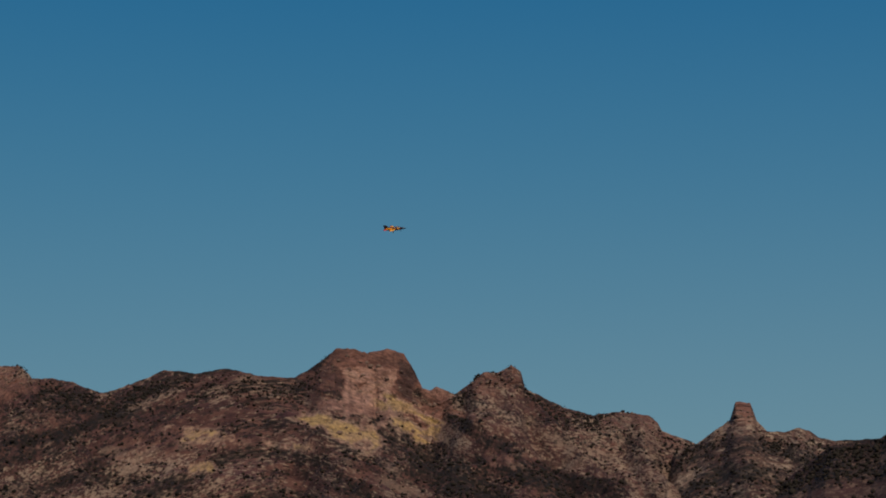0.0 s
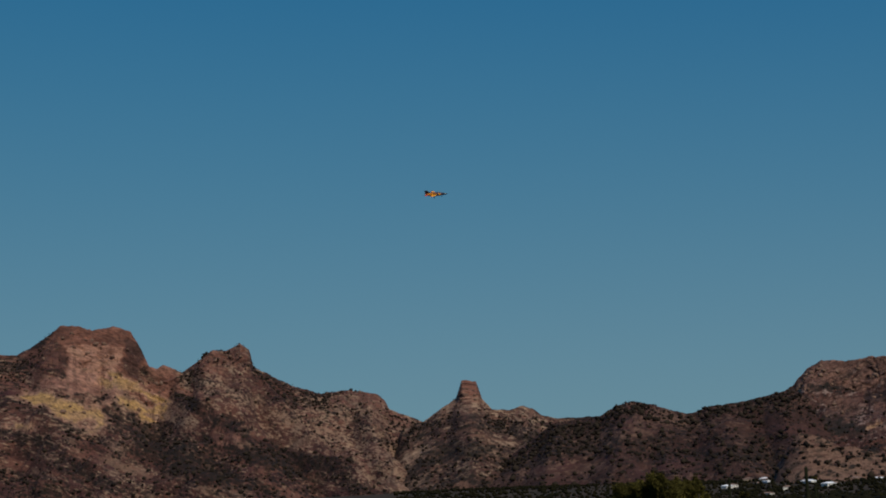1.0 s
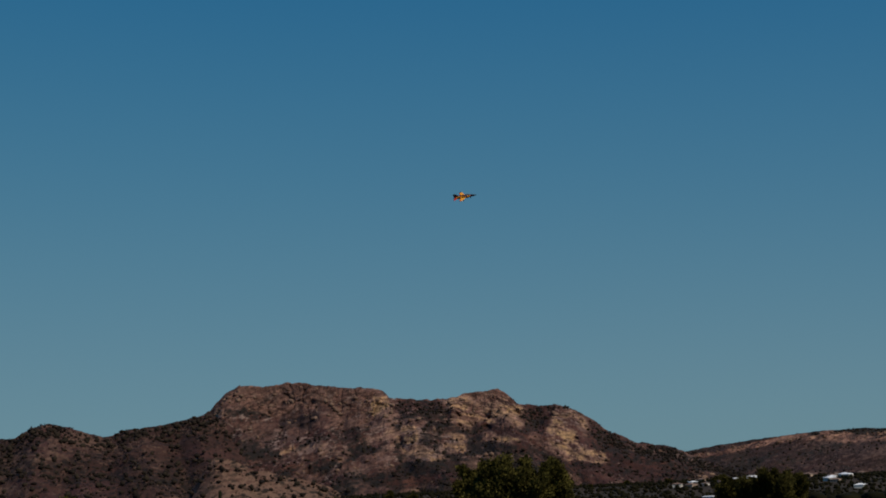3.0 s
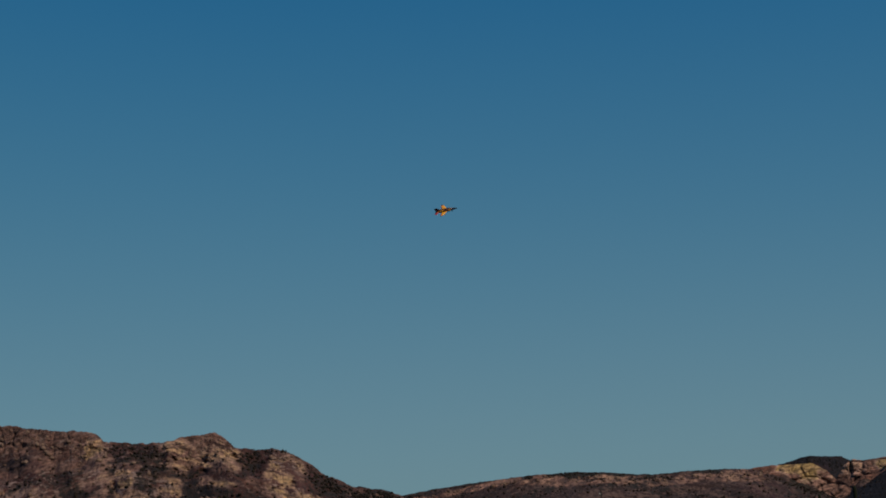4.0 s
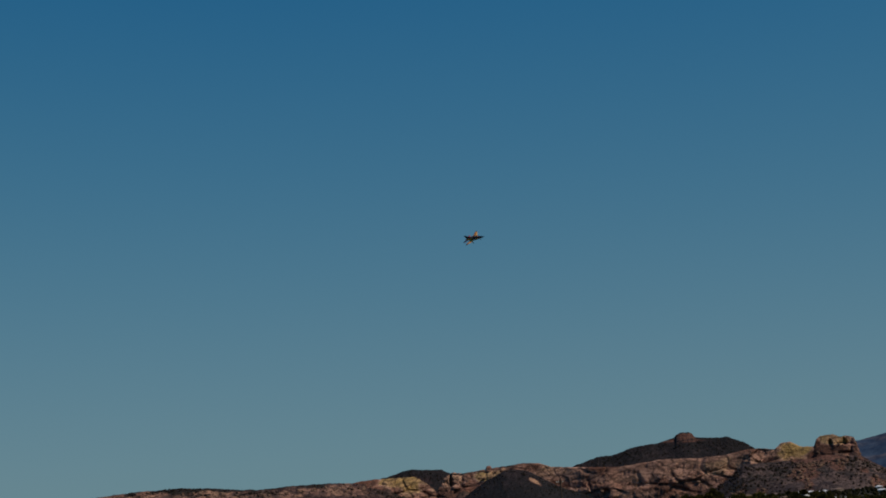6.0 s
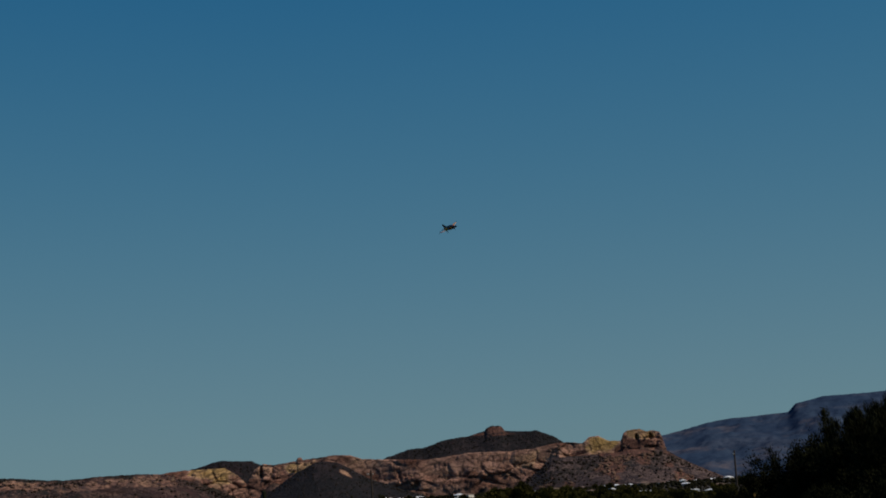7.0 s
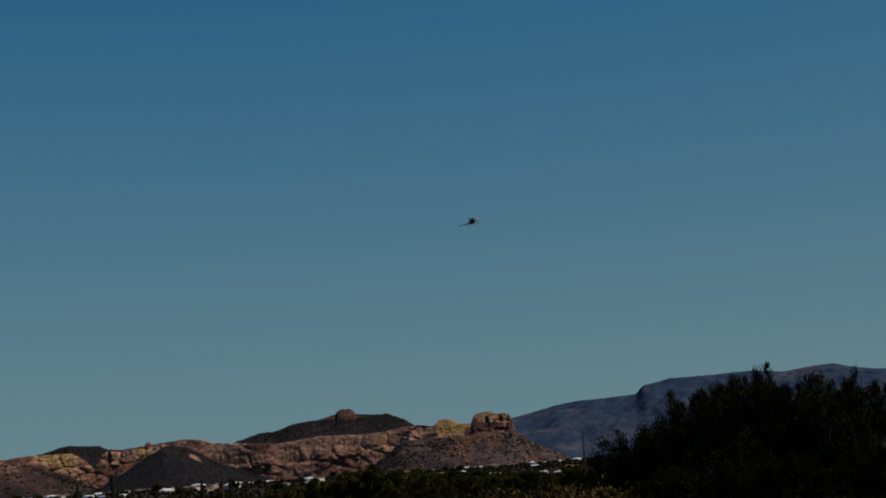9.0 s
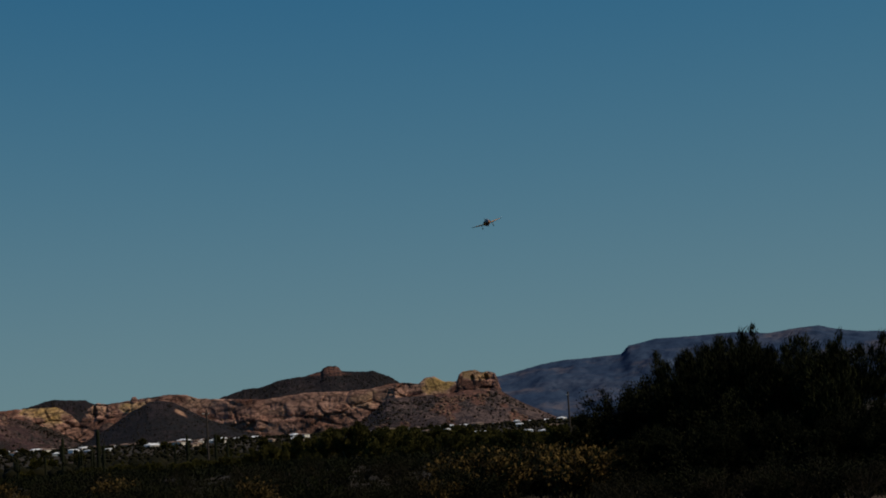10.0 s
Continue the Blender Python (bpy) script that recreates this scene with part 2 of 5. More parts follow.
M_WHITE_ROOF = plain_material("white_roof_coating", (0.74, 0.76, 0.77), (0.84, 0.85, 0.85), 0.8, 0.6)
M_TILE_ROOF = plain_material("brown_shingle", (0.16, 0.10, 0.075), (0.24, 0.16, 0.12), 1.0, 0.9)
M_GLASS, _, _ = shader("window_glass", (0.03, 0.035, 0.04), 0.08, 0.0, 0.6)
M_DOOR = plain_material("door_paint", (0.16, 0.10, 0.06), (0.22, 0.14, 0.09), 3, 0.6)
M_POLE = plain_material("weathered_pole", (0.040, 0.030, 0.024), (0.060, 0.046, 0.036), 3, 0.9, spec=0.2)

M_ORANGE = plain_material("orange_paint", (0.88, 0.34, 0.020), (0.92, 0.43, 0.035), 2.5, 0.32, spec=0.5)
M_RED = plain_material("red_paint", (0.42, 0.028, 0.018), (0.50, 0.045, 0.025), 2.5, 0.35, spec=0.5)
M_BLACK = plain_material("black_paint", (0.014, 0.012, 0.014), (0.024, 0.02, 0.022), 3, 0.35, spec=0.5)
M_MAROON = plain_material("maroon_paint", (0.050, 0.010, 0.009), (0.08, 0.015, 0.012), 3, 0.35, spec=0.5)
M_CANOPY, _, _ = shader("tinted_canopy", (0.10, 0.11, 0.12), 0.05, 0.0, 0.9)
M_METAL = plain_material("burnt_metal", (0.22, 0.19, 0.17), (0.32, 0.29, 0.26), 5, 0.4, 1.0)
M_RUBBER = plain_material("tyre_rubber", (0.02, 0.02, 0.02), (0.03, 0.03, 0.03), 10, 0.8)


# ---- shape helpers ----
def hashed(ix, iy, seed):
    h = (ix.astype(np.int64) * 374761393 + iy.astype(np.int64) * 668265263 + seed * 1442695041) & 0xFFFFFFFF
    h = ((h ^ (h >> 13)) * 1274126177) & 0xFFFFFFFF
    return ((h ^ (h >> 16)) & 0xFFFFFF) / float(0x1000000)


def value_noise(x, y, seed=0):
    ix, iy = np.floor(x), np.floor(y)
    fx, fy = x - ix, y - iy
    fx, fy = fx * fx * (3 - 2 * fx), fy * fy * (3 - 2 * fy)
    a, b = hashed(ix, iy, seed), hashed(ix + 1, iy, seed)
    c, d = hashed(ix, iy + 1, seed), hashed(ix + 1, iy + 1, seed)
    return (a * (1 - fx) + b * fx) * (1 - fy) + (c * (1 - fx) + d * fx) * fy


def fbm(x, y, seed=0, octaves=5, gain=0.5):
    total, weight, amp = 0.0, 0.0, 1.0
    for o in range(octaves):
        total, weight = total + amp * value_noise(x * 2 ** o + 17.3 * o, y * 2 ** o - 9.1 * o, seed + o), weight + amp
        amp *= gain
    return total / weight


def ridged(x, y, seed=0, octaves=4):
    total, weight, amp = 0.0, 0.0, 1.0
    for o in range(octaves):
        total, weight = total + amp * (1 - np.abs(2 * value_noise(x * 2 ** o, y * 2 ** o, seed + o) - 1)), weight + amp
        amp *= 0.5
    return total / weight


def cells(x, y, seed=0):
    """Distance to the border of the cell round each point, and the cell's own random number."""
    ix, iy = np.floor(x), np.floor(y)
    near, second, own = np.full(x.shape, 9.0), np.full(x.shape, 9.0), np.zeros(x.shape)
    for dx in (-1, 0, 1):
        for dy in (-1, 0, 1):
            cx, cy = ix + dx, iy + dy
            d = np.hypot(cx + hashed(cx, cy, seed) - x, cy + hashed(cx, cy, seed + 7) - y)
            closer = d < near
            second = np.where(closer, near, np.minimum(second, d))
            own = np.where(closer, hashed(cx, cy, seed + 13), own)
            near = np.where(closer, d, near)
    return second - near, own


def smooth(lo, hi, x):
    t = np.clip((x - lo) / (hi - lo), 0, 1)
    return t * t * (3 - 2 * t)


def ground_height(x, y):
    r = np.hypot(x, y)
    swell = 5.0 * (fbm(np.asarray(x) / 260.0 + 5, np.asarray(y) / 260.0 + 9, 3, 3) - 0.5) * smooth(80, 500, r)
    return -8.0 * smooth(30, 600, r) + 12.0 * smooth(700, 1500, r) + swell + 0.25 * (fbm(np.asarray(x) / 9.0, np.asarray(y) / 9.0, 4, 3) - 0.5)


def spot(bearing, r, lift=0.0):
    """A place on the ground at that bearing (degrees to the left of north) and distance."""
    a = radians(bearing)
    x, y = -math.sin(a) * r, math.cos(a) * r
    return x, y, float(ground_height(np.array([x]), np.array([y]))[0]) + lift


def sheet(name, verts, nu, nv, material, shade=True, attributes=None):
    """A mesh from a grid of nv rows of nu places."""
    i = np.arange(nu * nv).reshape(nv, nu)
    quads = np.stack([i[:-1, :-1], i[:-1, 1:], i[1:, 1:], i[1:, :-1]], -1).reshape(-1, 4)
    me = bpy.data.meshes.new(name)
    me.vertices.add(nu * nv)
    me.vertices.foreach_set("co", np.asarray(verts, np.float32).ravel())
    me.loops.add(quads.size)
    me.loops.foreach_set("vertex_index", quads.ravel().astype(np.int32))
    me.polygons.add(len(quads))
    me.polygons.foreach_set("loop_start", (np.arange(len(quads)) * 4).astype(np.int32))
    me.polygons.foreach_set("use_smooth", np.full(len(quads), shade))
    for key, values in (attributes or {}).items():
        vector = np.ndim(values) == 3
        at = me.attributes.new(key, "FLOAT_VECTOR" if vector else "FLOAT", "POINT")
        at.data.foreach_set("vector" if vector else "value", np.asarray(values, np.float32).ravel())
    me.update(calc_edges=True)
    me.validate()
    me.materials.append(material)
    return new(name, me)


def soup(name, verts, faces, material, parent=None, label=""):
    """One mesh from arrays of places and of faces with equal corner counts."""
    verts, faces = np.asarray(verts, np.float32), np.asarray(faces, np.int32)
    me = bpy.data.meshes.new(name)
    me.vertices.add(len(verts))
    me.vertices.foreach_set("co", verts.ravel())
    me.loops.add(faces.size)
    me.loops.foreach_set("vertex_index", faces.ravel())
    me.polygons.add(len(faces))
    me.polygons.foreach_set("loop_start", (np.arange(len(faces)) * faces.shape[1]).astype(np.int32))
    me.update(calc_edges=True)
    me.validate()
    me.materials.append(material)
    ob = new(name, me)
    ob.parent = parent
    return tagged(ob, label)


def part(name, bm, material, parent, label="", shade=False):
    """Links a bmesh as one mesh object under a thing or under a part."""
    me = bpy.data.meshes.new(name)
    bmesh.ops.recalc_face_normals(bm, faces=bm.faces)
    for f in bm.faces:
        f.smooth = shade
    bm.to_mesh(me)
    bm.free()
    me.materials.append(material)
    ob = new(name, me)
    ob.parent = parent
    return tagged(ob, label)


def block(bm, lo, hi, bevel=0.0):
    mid, size = (Vector(lo) + Vector(hi)) / 2, Vector(hi) - Vector(lo)
    made = bmesh.ops.create_cube(bm, size=1, matrix=Matrix.LocRotScale(mid, None, size))
    if bevel:
        edges = list({e for v in made["verts"] for e in v.link_edges})
        bmesh.ops.bevel(bm, geom=edges, offset=bevel, segments=1, affect="EDGES")
    return bm


_bm = bmesh.new()
bmesh.ops.create_icosphere(_bm, subdivisions=1, radius=1)
ICO_V = np.array([v.co[:] for v in _bm.verts])
ICO_F = np.array([[v.index for v in f.verts] for f in _bm.faces])
_bm.free()


def blobs(name, places, sizes, material, rng, squash=0.8, rough=0.35, sink=0.25):
    """Many small uneven lumps in one mesh."""
    n = len(places)
    jitter = 1 + rough * (rng.random((n, 12, 3)) - 0.5) * 2
    shape = ICO_V[None] * jitter * sizes[:, None, None] * np.array([1, 1, squash])
    shape *= 1 + 0.5 * (rng.random((n, 1, 3)) - 0.5)
    v = places[:, None, :] + shape + np.array([0, 0, 1]) * (sizes * squash * (1 - sink))[:, None, None]
    f = ICO_F[None] + (np.arange(n) * 12)[:, None, None]
    return soup(name, v.reshape(-1, 3), f.reshape(-1, 3), material)


# ---- ground ----
def build_ground():
    nu, nv = 361, 150
    a = np.linspace(0, 2 * math.pi, nu)
    r = np.concatenate([[0.0], np.geomspace(2, 4950, nv - 1)])
    A, R = np.meshgrid(a, r)
    x, y = -np.sin(A) * R, np.cos(A) * R
    ob = sheet("ground", np.stack([x, y, ground_height(x, y)], -1), nu, nv, M_GROUND)
    tagged(ob, "sandy tan desert ground running to the foot of the hills", "ground", kind="structure")


build_ground()


# ---- hills ----
def terrain(name, label, crest, dist, run, material, cols, rows, seed, cliffs=(), patches=(), rough=0.15, gully=0.16,
            shape=1.25, cracks=0.0, steps=3, jag=1.2, scrub=0, scrub_size=1.0, boulders=0, foot=-13.0, wander=60.0, outcrop=0.0, fall=None, spurs=(), slant=18.0, blocks=(24.0, 12.0), rubble=1.6, brush=0.0):
    """A range of hills from its crest (bearing, height in metres), how far off it stands and how far its front slope runs out.
    cliffs: (bearing, bearing, share of the height that is cliff). patches: ground of its own
    (bearing, height as seen at the crest's distance, half width, half height, rise for each degree, rock, tint, brush from -1 to 1)
    with a tint below zero for a hollow. slant: how steeply the beds fall away to each side of the bearing fall."""
    rng = np.random.default_rng(seed)
    cb, ch = np.array([c[0] for c in crest]), np.array([c[1] for c in crest])
    a = np.linspace(cb[0], cb[-1], cols)
    arc = np.radians(a) * dist
    top = np.interp(-a, -cb, ch) + jag * 2.4 * (fbm(arc / 7.0, arc * 0 + seed, seed, 5, 0.65) - 0.5)
    rc = dist + wander * (fbm(arc / 240.0, arc * 0 + 3.3, seed + 5, 3) - 0.5) * 2
    c = np.zeros(cols)
    for left, right, share, *soft in cliffs:
        edge = soft[0] if soft else 0.8
        c = np.maximum(c, share * smooth(0, edge, left - a) * smooth(0, edge, a - right))
    c *= np.clip(0.1 + 1.7 * fbm(arc / 38.0, arc * 0, seed + 9, 4), 0.2, 1.3)
    n_low = int(rows * 0.62)
    s = np.concatenate([np.linspace(0, 0.84, n_low, endpoint=False), np.linspace(0.84, 1, rows - n_low)])[:, None]
    A = np.broadcast_to(a, (rows, cols))

    def worn(width, line):
        n = max(2, int(width / abs(a[1] - a[0])))
        w = np.exp(-np.linspace(-2.2, 2.2, 2 * n + 1) ** 2)
        return np.convolve(np.pad(line, n, mode="edge"), w / w.sum(), mode="valid")

    low_top, mid_top = worn(1.5, top), np.minimum(worn(0.45, top), top + 6)
    T = np.where(s < 0.7, low_top + (mid_top - low_top) * smooth(0.15, 0.7, s), mid_top + (top - mid_top) * smooth(0.78, 0.97, s))
    arc2 = np.broadcast_to(arc, (rows, cols))
    front = run * (0.8 + 0.4 * fbm(arc / 300.0, arc * 0 + 8, seed + 2, 3))
    R = rc - front * (1 - s)
    R = np.broadcast_to(R, (rows, cols)).copy()
    R += (rc - R) * 0.45 * smooth(0.0, 0.2, worn(1.6, c)) * smooth(0.45, 0.84, s)
    wide = worn(1.6, c)
    c = wide + (c - wide) * smooth(0.45, 0.84, s)
    sc = 0.84
    low = (1 - c) * np.clip(s / sc, 0, 1) ** shape
    u = np.clip((s - sc) / (1 - sc), 0, 1)
    k = u * steps + 0.35 * (fbm(arc2 / 45.0, s * 4, seed + 31, 3) - 0.5) * np.sin(u * math.pi)
    fl = np.floor(k)
    stair = np.clip((fl + smooth(0.0, 0.45, k - fl)) / steps, 0, 1)
    slab = np.where(s < sc, low, (1 - c) + c * stair)
    g = s ** shape + (slab - s ** shape) * smooth(0.0, 0.15, c)
    base = foot
    Z = base + (T - base) * g
    mask = np.sqrt(np.clip(4 * s * (1 - s), 0, 1))
    relief = (T - base)
    lean = 0.9 * np.tanh(((fall if fall is not None else (cb[0] + cb[-1]) / 2) - A) / 2.0)
    Z = Z + relief * mask * (rough * 2 * (fbm(arc2 / 70.0, R / 70.0, seed + 21, 6) - 0.5)
                             - gully * (1 - ridged((arc2 - lean * (R - rc)) / 150.0 + 1.1 * fbm(arc2 / 170.0, R / 170.0, seed + 40, 4), R / 380.0, seed + 50, 4)))
    for b_top, b_foot, half, high in spurs:  # side ridges that run down from the crest
        line = b_foot + (b_top - b_foot) * s + 0.35 * half * (fbm(R / 90.0, arc2 * 0 + b_top, seed + 44, 3) - 0.5) * 2
        off = np.abs(A - line) / (half * (1.25 - 0.5 * s))
        Z = Z + high * mask ** 1.5 * (np.clip(1 - off, 0, 1) ** 1.15 - 0.35 * np.exp(-((off - 1.15) / 0.35) ** 2))
    rock = np.where(s >= sc, smooth(0.05, 0.2, c), 0.0)
    tint = 0.06 + 0.5 * fbm(arc2 / 90.0, Z / 30.0, seed + 60, 4)
    mid = fall if fall is not None else (cb[0] + cb[-1]) / 2
    side = -(arc2 - math.radians(mid) * dist)  # metres to the right of the fall line
    dip_ = np.radians(slant) * np.tanh((mid - A) / 2.5)
    H = EYE + (Z - EYE) * dist / R
    u_, v_ = side * np.cos(dip_) - H * np.sin(dip_), H * np.cos(dip_) + side * np.sin(dip_)
    warp = 14 * (fbm(arc2 / 60.0, H / 40.0, seed + 61, 3) - 0.5)
    streak = fbm(u_ / 95.0, (v_ + warp) / 17.0, seed + 62, 4)
    veg = smooth(0.22, 0.80, 0.6 * streak + 0.4 * fbm(arc2 / 120.0, H / 55.0, seed + 63, 4))
    pale = smooth(0.20, 0.80, 0.5 * fbm(u_ / 70.0, (v_ + warp) / 11.0, seed + 64, 4) + 0.5 * fbm(arc2 / 160.0, H / 60.0, seed + 65, 3))
    veg, pale = np.clip(veg + brush, 0, 1), np.clip(pale - brush, 0, 1)
    if outcrop:
        rock = np.maximum(rock, smooth(0.62 - outcrop, 0.70 - outcrop, fbm(u_ / 30.0, v_ / 14.0, seed + 70, 5)) * 0.85)
    deep = np.zeros((rows, cols))
    for pb, ph, pw, phh, rise, pr, pt, pv in patches:
        dx, dy = (A - pb) / pw, (H - ph + rise * (A - pb)) / phh
        wob = 0.8 if pt >= 0 else 0.2
        dx, dy = dx + wob * (fbm(arc2 / 22.0, H / 16.0, seed + 80, 4) - 0.5) * 2, dy + wob * 1.4 * (fbm(arc2 / 30.0 + 9, H / 12.0, seed + 81, 4) - 0.5) * 2
        w = smooth(1.2, 0.8, (dx ** 4 + dy ** 4) ** 0.25)
        if pt < 0:  # a hollow in the rock
            deep = np.maximum(deep, smooth(1.25, 0.7, np.hypot(dx, dy)))
            continue
        veg, pale = veg * (1 - w) + w * np.clip(0.5 + 0.42 * pv + 0.9 * (streak - 0.5), 0, 1), pale * (1 - w) + w * np.clip(pale - 0.3 * pv, 0, 1)
        if 0 < pr < 0.97:  # loose rock: broken up by soil and bushes
            w = w * smooth(0.36 + 0.2 * (0.9 - pr), 0.52 + 0.2 * (0.9 - pr), fbm(u_ / 13.0, v_ / 4.0, seed + 95, 4, 0.6))
        rock, tint = rock * (1 - w) + w * pr, tint * (1 - w) + w * np.clip(pt + 0.45 * (0.25 + 0.75 * min(1, pt * 2)) * (fbm(arc2 / 26.0, Z / 8.0, seed + 90, 4) - 0.5), 0, 1)
    if cracks:
        wx, wz = arc2 + 9 * fbm(arc2 / 25.0, Z / 18.0, seed + 14, 3), H + 5 * fbm(arc2 / 30.0, Z / 20.0, seed + 15, 3)
        edge, own = cells(wx / blocks[0], wz / blocks[1], seed + 16)
        edge2, own2 = cells(wx / (blocks[0] * 0.42), wz / (blocks[1] * 0.5), seed + 18)
        open_ = smooth(0.42, 0.62, fbm(arc2 / 45.0, H / 30.0, seed + 19, 3))  # joints gape in some stretches, elsewhere the face is whole
        cut = (1 - smooth(0.0, 0.10 + 0.08 * open_, edge)) * (0.25 + 0.75 * open_) + 0.4 * open_ * (1 - smooth(0.0, 0.16, edge2))
        R = R + rock * mask ** 0.5 * (cracks * cut + cracks * (0.3 + 0.6 * open_) * (own - 0.5) + 0.35 * open_ * cracks * (own2 - 0.5))
        Z = Z - rock * mask * 0.12 * cracks * cut
    R = R + (0.25 + rock) * mask ** 0.5 * rubble * 2 * (fbm(arc2 / 8.0, H / 5.0, seed + 17, 4, 0.6) - 0.5) + deep * 9.0
    Z = Z + (0.2 + rock) * mask * rubble * 0.9 * (fbm(arc2 / 7.0, R / 12.0, seed + 27, 4, 0.6) - 0.5)
    limit = EYE + R * ((np.broadcast_to((top - EYE) / dist, (rows, cols))) - 0.0004 * (1 - s))
    Z[-1] = EYE + (top - EYE) * rc / dist
    R[-1] = rc
    Z = np.minimum(Z, limit)
    back = 16
    sb_ = np.linspace(0, 1, back + 1)[1:, None]
    Rb = rc + run * 0.8 * sb_
    Zb = base + (Z[-1] - base) * (1 - sb_) ** 1.3 + relief[:back] * 0.10 * np.sin(sb_ * math.pi) * (fbm(np.broadcast_to(arc, (back, cols)) / 80.0, Rb / 80.0, seed + 3, 4) - 0.5)
    X, Y = -np.sin(np.radians(A)) * R, np.cos(np.radians(A)) * R
    Ab = np.broadcast_to(a, (back, cols))
    V = np.concatenate([np.stack([X, Y, Z], -1), np.stack([-np.sin(np.radians(Ab)) * Rb, np.cos(np.radians(Ab)) * Rb, Zb], -1)])
    rk = np.concatenate([rock, np.zeros((back, cols))])
    tn = np.concatenate([tint, np.full((back, cols), 0.4)])
    rest_ = np.full((back, cols), 0.5)
    site = np.concatenate([np.stack([u_, R * 0.25, v_], -1), np.stack([np.broadcast_to(-arc, (back, cols)), Rb * 0.25, Zb], -1)])
    ob = sheet(name, V, cols, rows + back, material, attributes={"rock": rk, "tint": tn, "veg": np.concatenate([veg, rest_]), "pale": np.concatenate([pale, rest_]), "site": site})
    tagged(ob, label, "hill", kind="structure")
    if scrub:
        jj, ii = rng.integers(4, rows - 1, scrub * 3), rng.integers(2, cols - 2, scrub * 3)
        ok = (rock[jj, ii] < 0.5) & (veg[jj, ii] > 0.1 + 0.8 * rng.random(len(jj)))
        jj, ii = jj[ok][:scrub], ii[ok][:scrub]
        P = V[jj, ii] + (rng.random((len(jj), 3)) - 0.5) * np.array([6, 6, 0])
        crest_ = np.where(jj > rows * 0.93, 0.4, 1.0)
        bl = blobs("hillside_scrub", P, crest_ * scrub_size * (0.4 + rng.random(len(jj)) ** 3 * 1.3), M_SCRUB, rng)
        tagged(bl, "dark green desert scrub scattered over the stony slope", "scrub", kind="stuff")
    if boulders:
        jj, ii = rng.integers(rows // 4, int(rows * 0.85), boulders * 5), rng.integers(2, cols - 2, boulders * 5)
        ok = (rock[jj, ii] > 0.3)
        jj, ii = jj[ok][:boulders], ii[ok][:boulders]
        if len(jj):
            bl = blobs("hillside_boulders", V[jj, ii], 0.8 + rng.random(len(jj)) ** 3 * 2.6, M_BOULDER, rng, 0.75, 0.4, 0.5)
            tagged(bl, "loose tan boulders lying on the rocky slope", "boulders", kind="stuff")
    return ob

# Crest lines: bearing to the left of north, height in metres.
CREST_BUTTE = [(22, 82.0), (20, 162.5), (18, 186.8), (16, 198.9), (14.4, 211.0), (13.59, 215.5), (12.99, 215.5), (12.65, 199.7), (11.97, 198.9), (11.37, 193.6), (10.48, 179.5), (9.91, 186.8), (9.22, 196.5), (8.6, 208.2), (7.55, 202.1), (6.67, 208.6), (5.79, 199.3), (4.56, 194.0), (4.11, 204.1), (3.57, 217.9), (3.21, 230.1), (2.67, 229.2), (2.23, 224.0), (1.6, 228.0), (1.07, 221.9), (0.73, 196.9), (0.51, 176.7), (0.26, 174.2), (0.08, 179.1), (-0.5, 168.2), (-0.96, 180.3), (-1.42, 194.4), (-1.9, 193.6), (-2.32, 202.5), (-2.61, 194.0), (-2.73, 172.2), (-3.26, 160.9), (-3.95, 146.4), (-4.74, 135.9), (-5.71, 138.7), (-6.59, 132.7), (-6.84, 122.2), (-6.95, 112.2), (-7.98, 95.3), (-8.8, 90.1), (-10, 61.9), (-12, 13.7)]
CREST_SPIRE = [(-5.6, -9.0), (-6.2, 12.4), (-6.82, 33.9), (-7.32, 77.2), (-7.98, 85.1), (-8.39, 94.4), (-9.06, 109.5), (-9.26, 129.6), (-9.71, 128.5), (-9.89, 108.1), (-10.18, 95.9), (-10.73, 94.4), (-11.16, 98.7), (-11.45, 94.8), (-11.74, 86.9), (-12.25, 82.2), (-13.09, 83.0), (-14.5, 80.5), (-16.5, 55.4), (-18.5, 8.9)]
CREST_HUMP = [(-8.6, -4.6), (-9.3, 11.1), (-10.11, 26.2), (-12.09, 67.4), (-13.56, 73.4), (-14.09, 82.8), (-14.57, 86.6), (-15.31, 81.2), (-16.27, 70.8), (-17.07, 77.8), (-18.13, 81.5), (-19.02, 86.9), (-19.56, 91.9), (-20.6, 68.3), (-22.13, 16.8), (-23, -4.6)]
CREST_MESA = [(-15.5, -5.1), (-16.5, 18.7), (-17.3, 42.5), (-18.11, 65.4), (-18.84, 88.2), (-19.56, 102.5), (-20.02, 118.2), (-20.48, 127.1), (-21.37, 124.4), (-21.91, 128.5), (-22.44, 127.1), (-23.32, 121.7), (-24.57, 118.6), (-25.01, 114.8), (-25.18, 108.0), (-26.15, 103.6), (-27.03, 104.6), (-27.75, 109.4), (-28.6, 111.7), (-28.94, 105.3), (-29.22, 96.4), (-30.0, 92.0), (-30.35, 93.3), (-31.04, 86.2), (-31.53, 75.2), (-32.03, 62.0), (-32.87, 49.4), (-33.71, 44.6), (-34.33, 37.1), (-35.19, 22.8), (-36.2, 8.5), (-37, -8.5)]
CREST_LOW2 = [(-32.8, 14.8), (-33.6, 36.6), (-34.34, 46.6), (-35.5, 54.1), (-37.0, 60.6), (-38.39, 65.4), (-39.79, 67.2), (-40.85, 64.1), (-41.72, 60.0), (-42.43, 58.8), (-43.49, 61.2), (-44.73, 61.0), (-45.4, 58.0), (-45.97, 51.0), (-46.8, 38.0), (-47.8, 15.0), (-49, 1.7)]
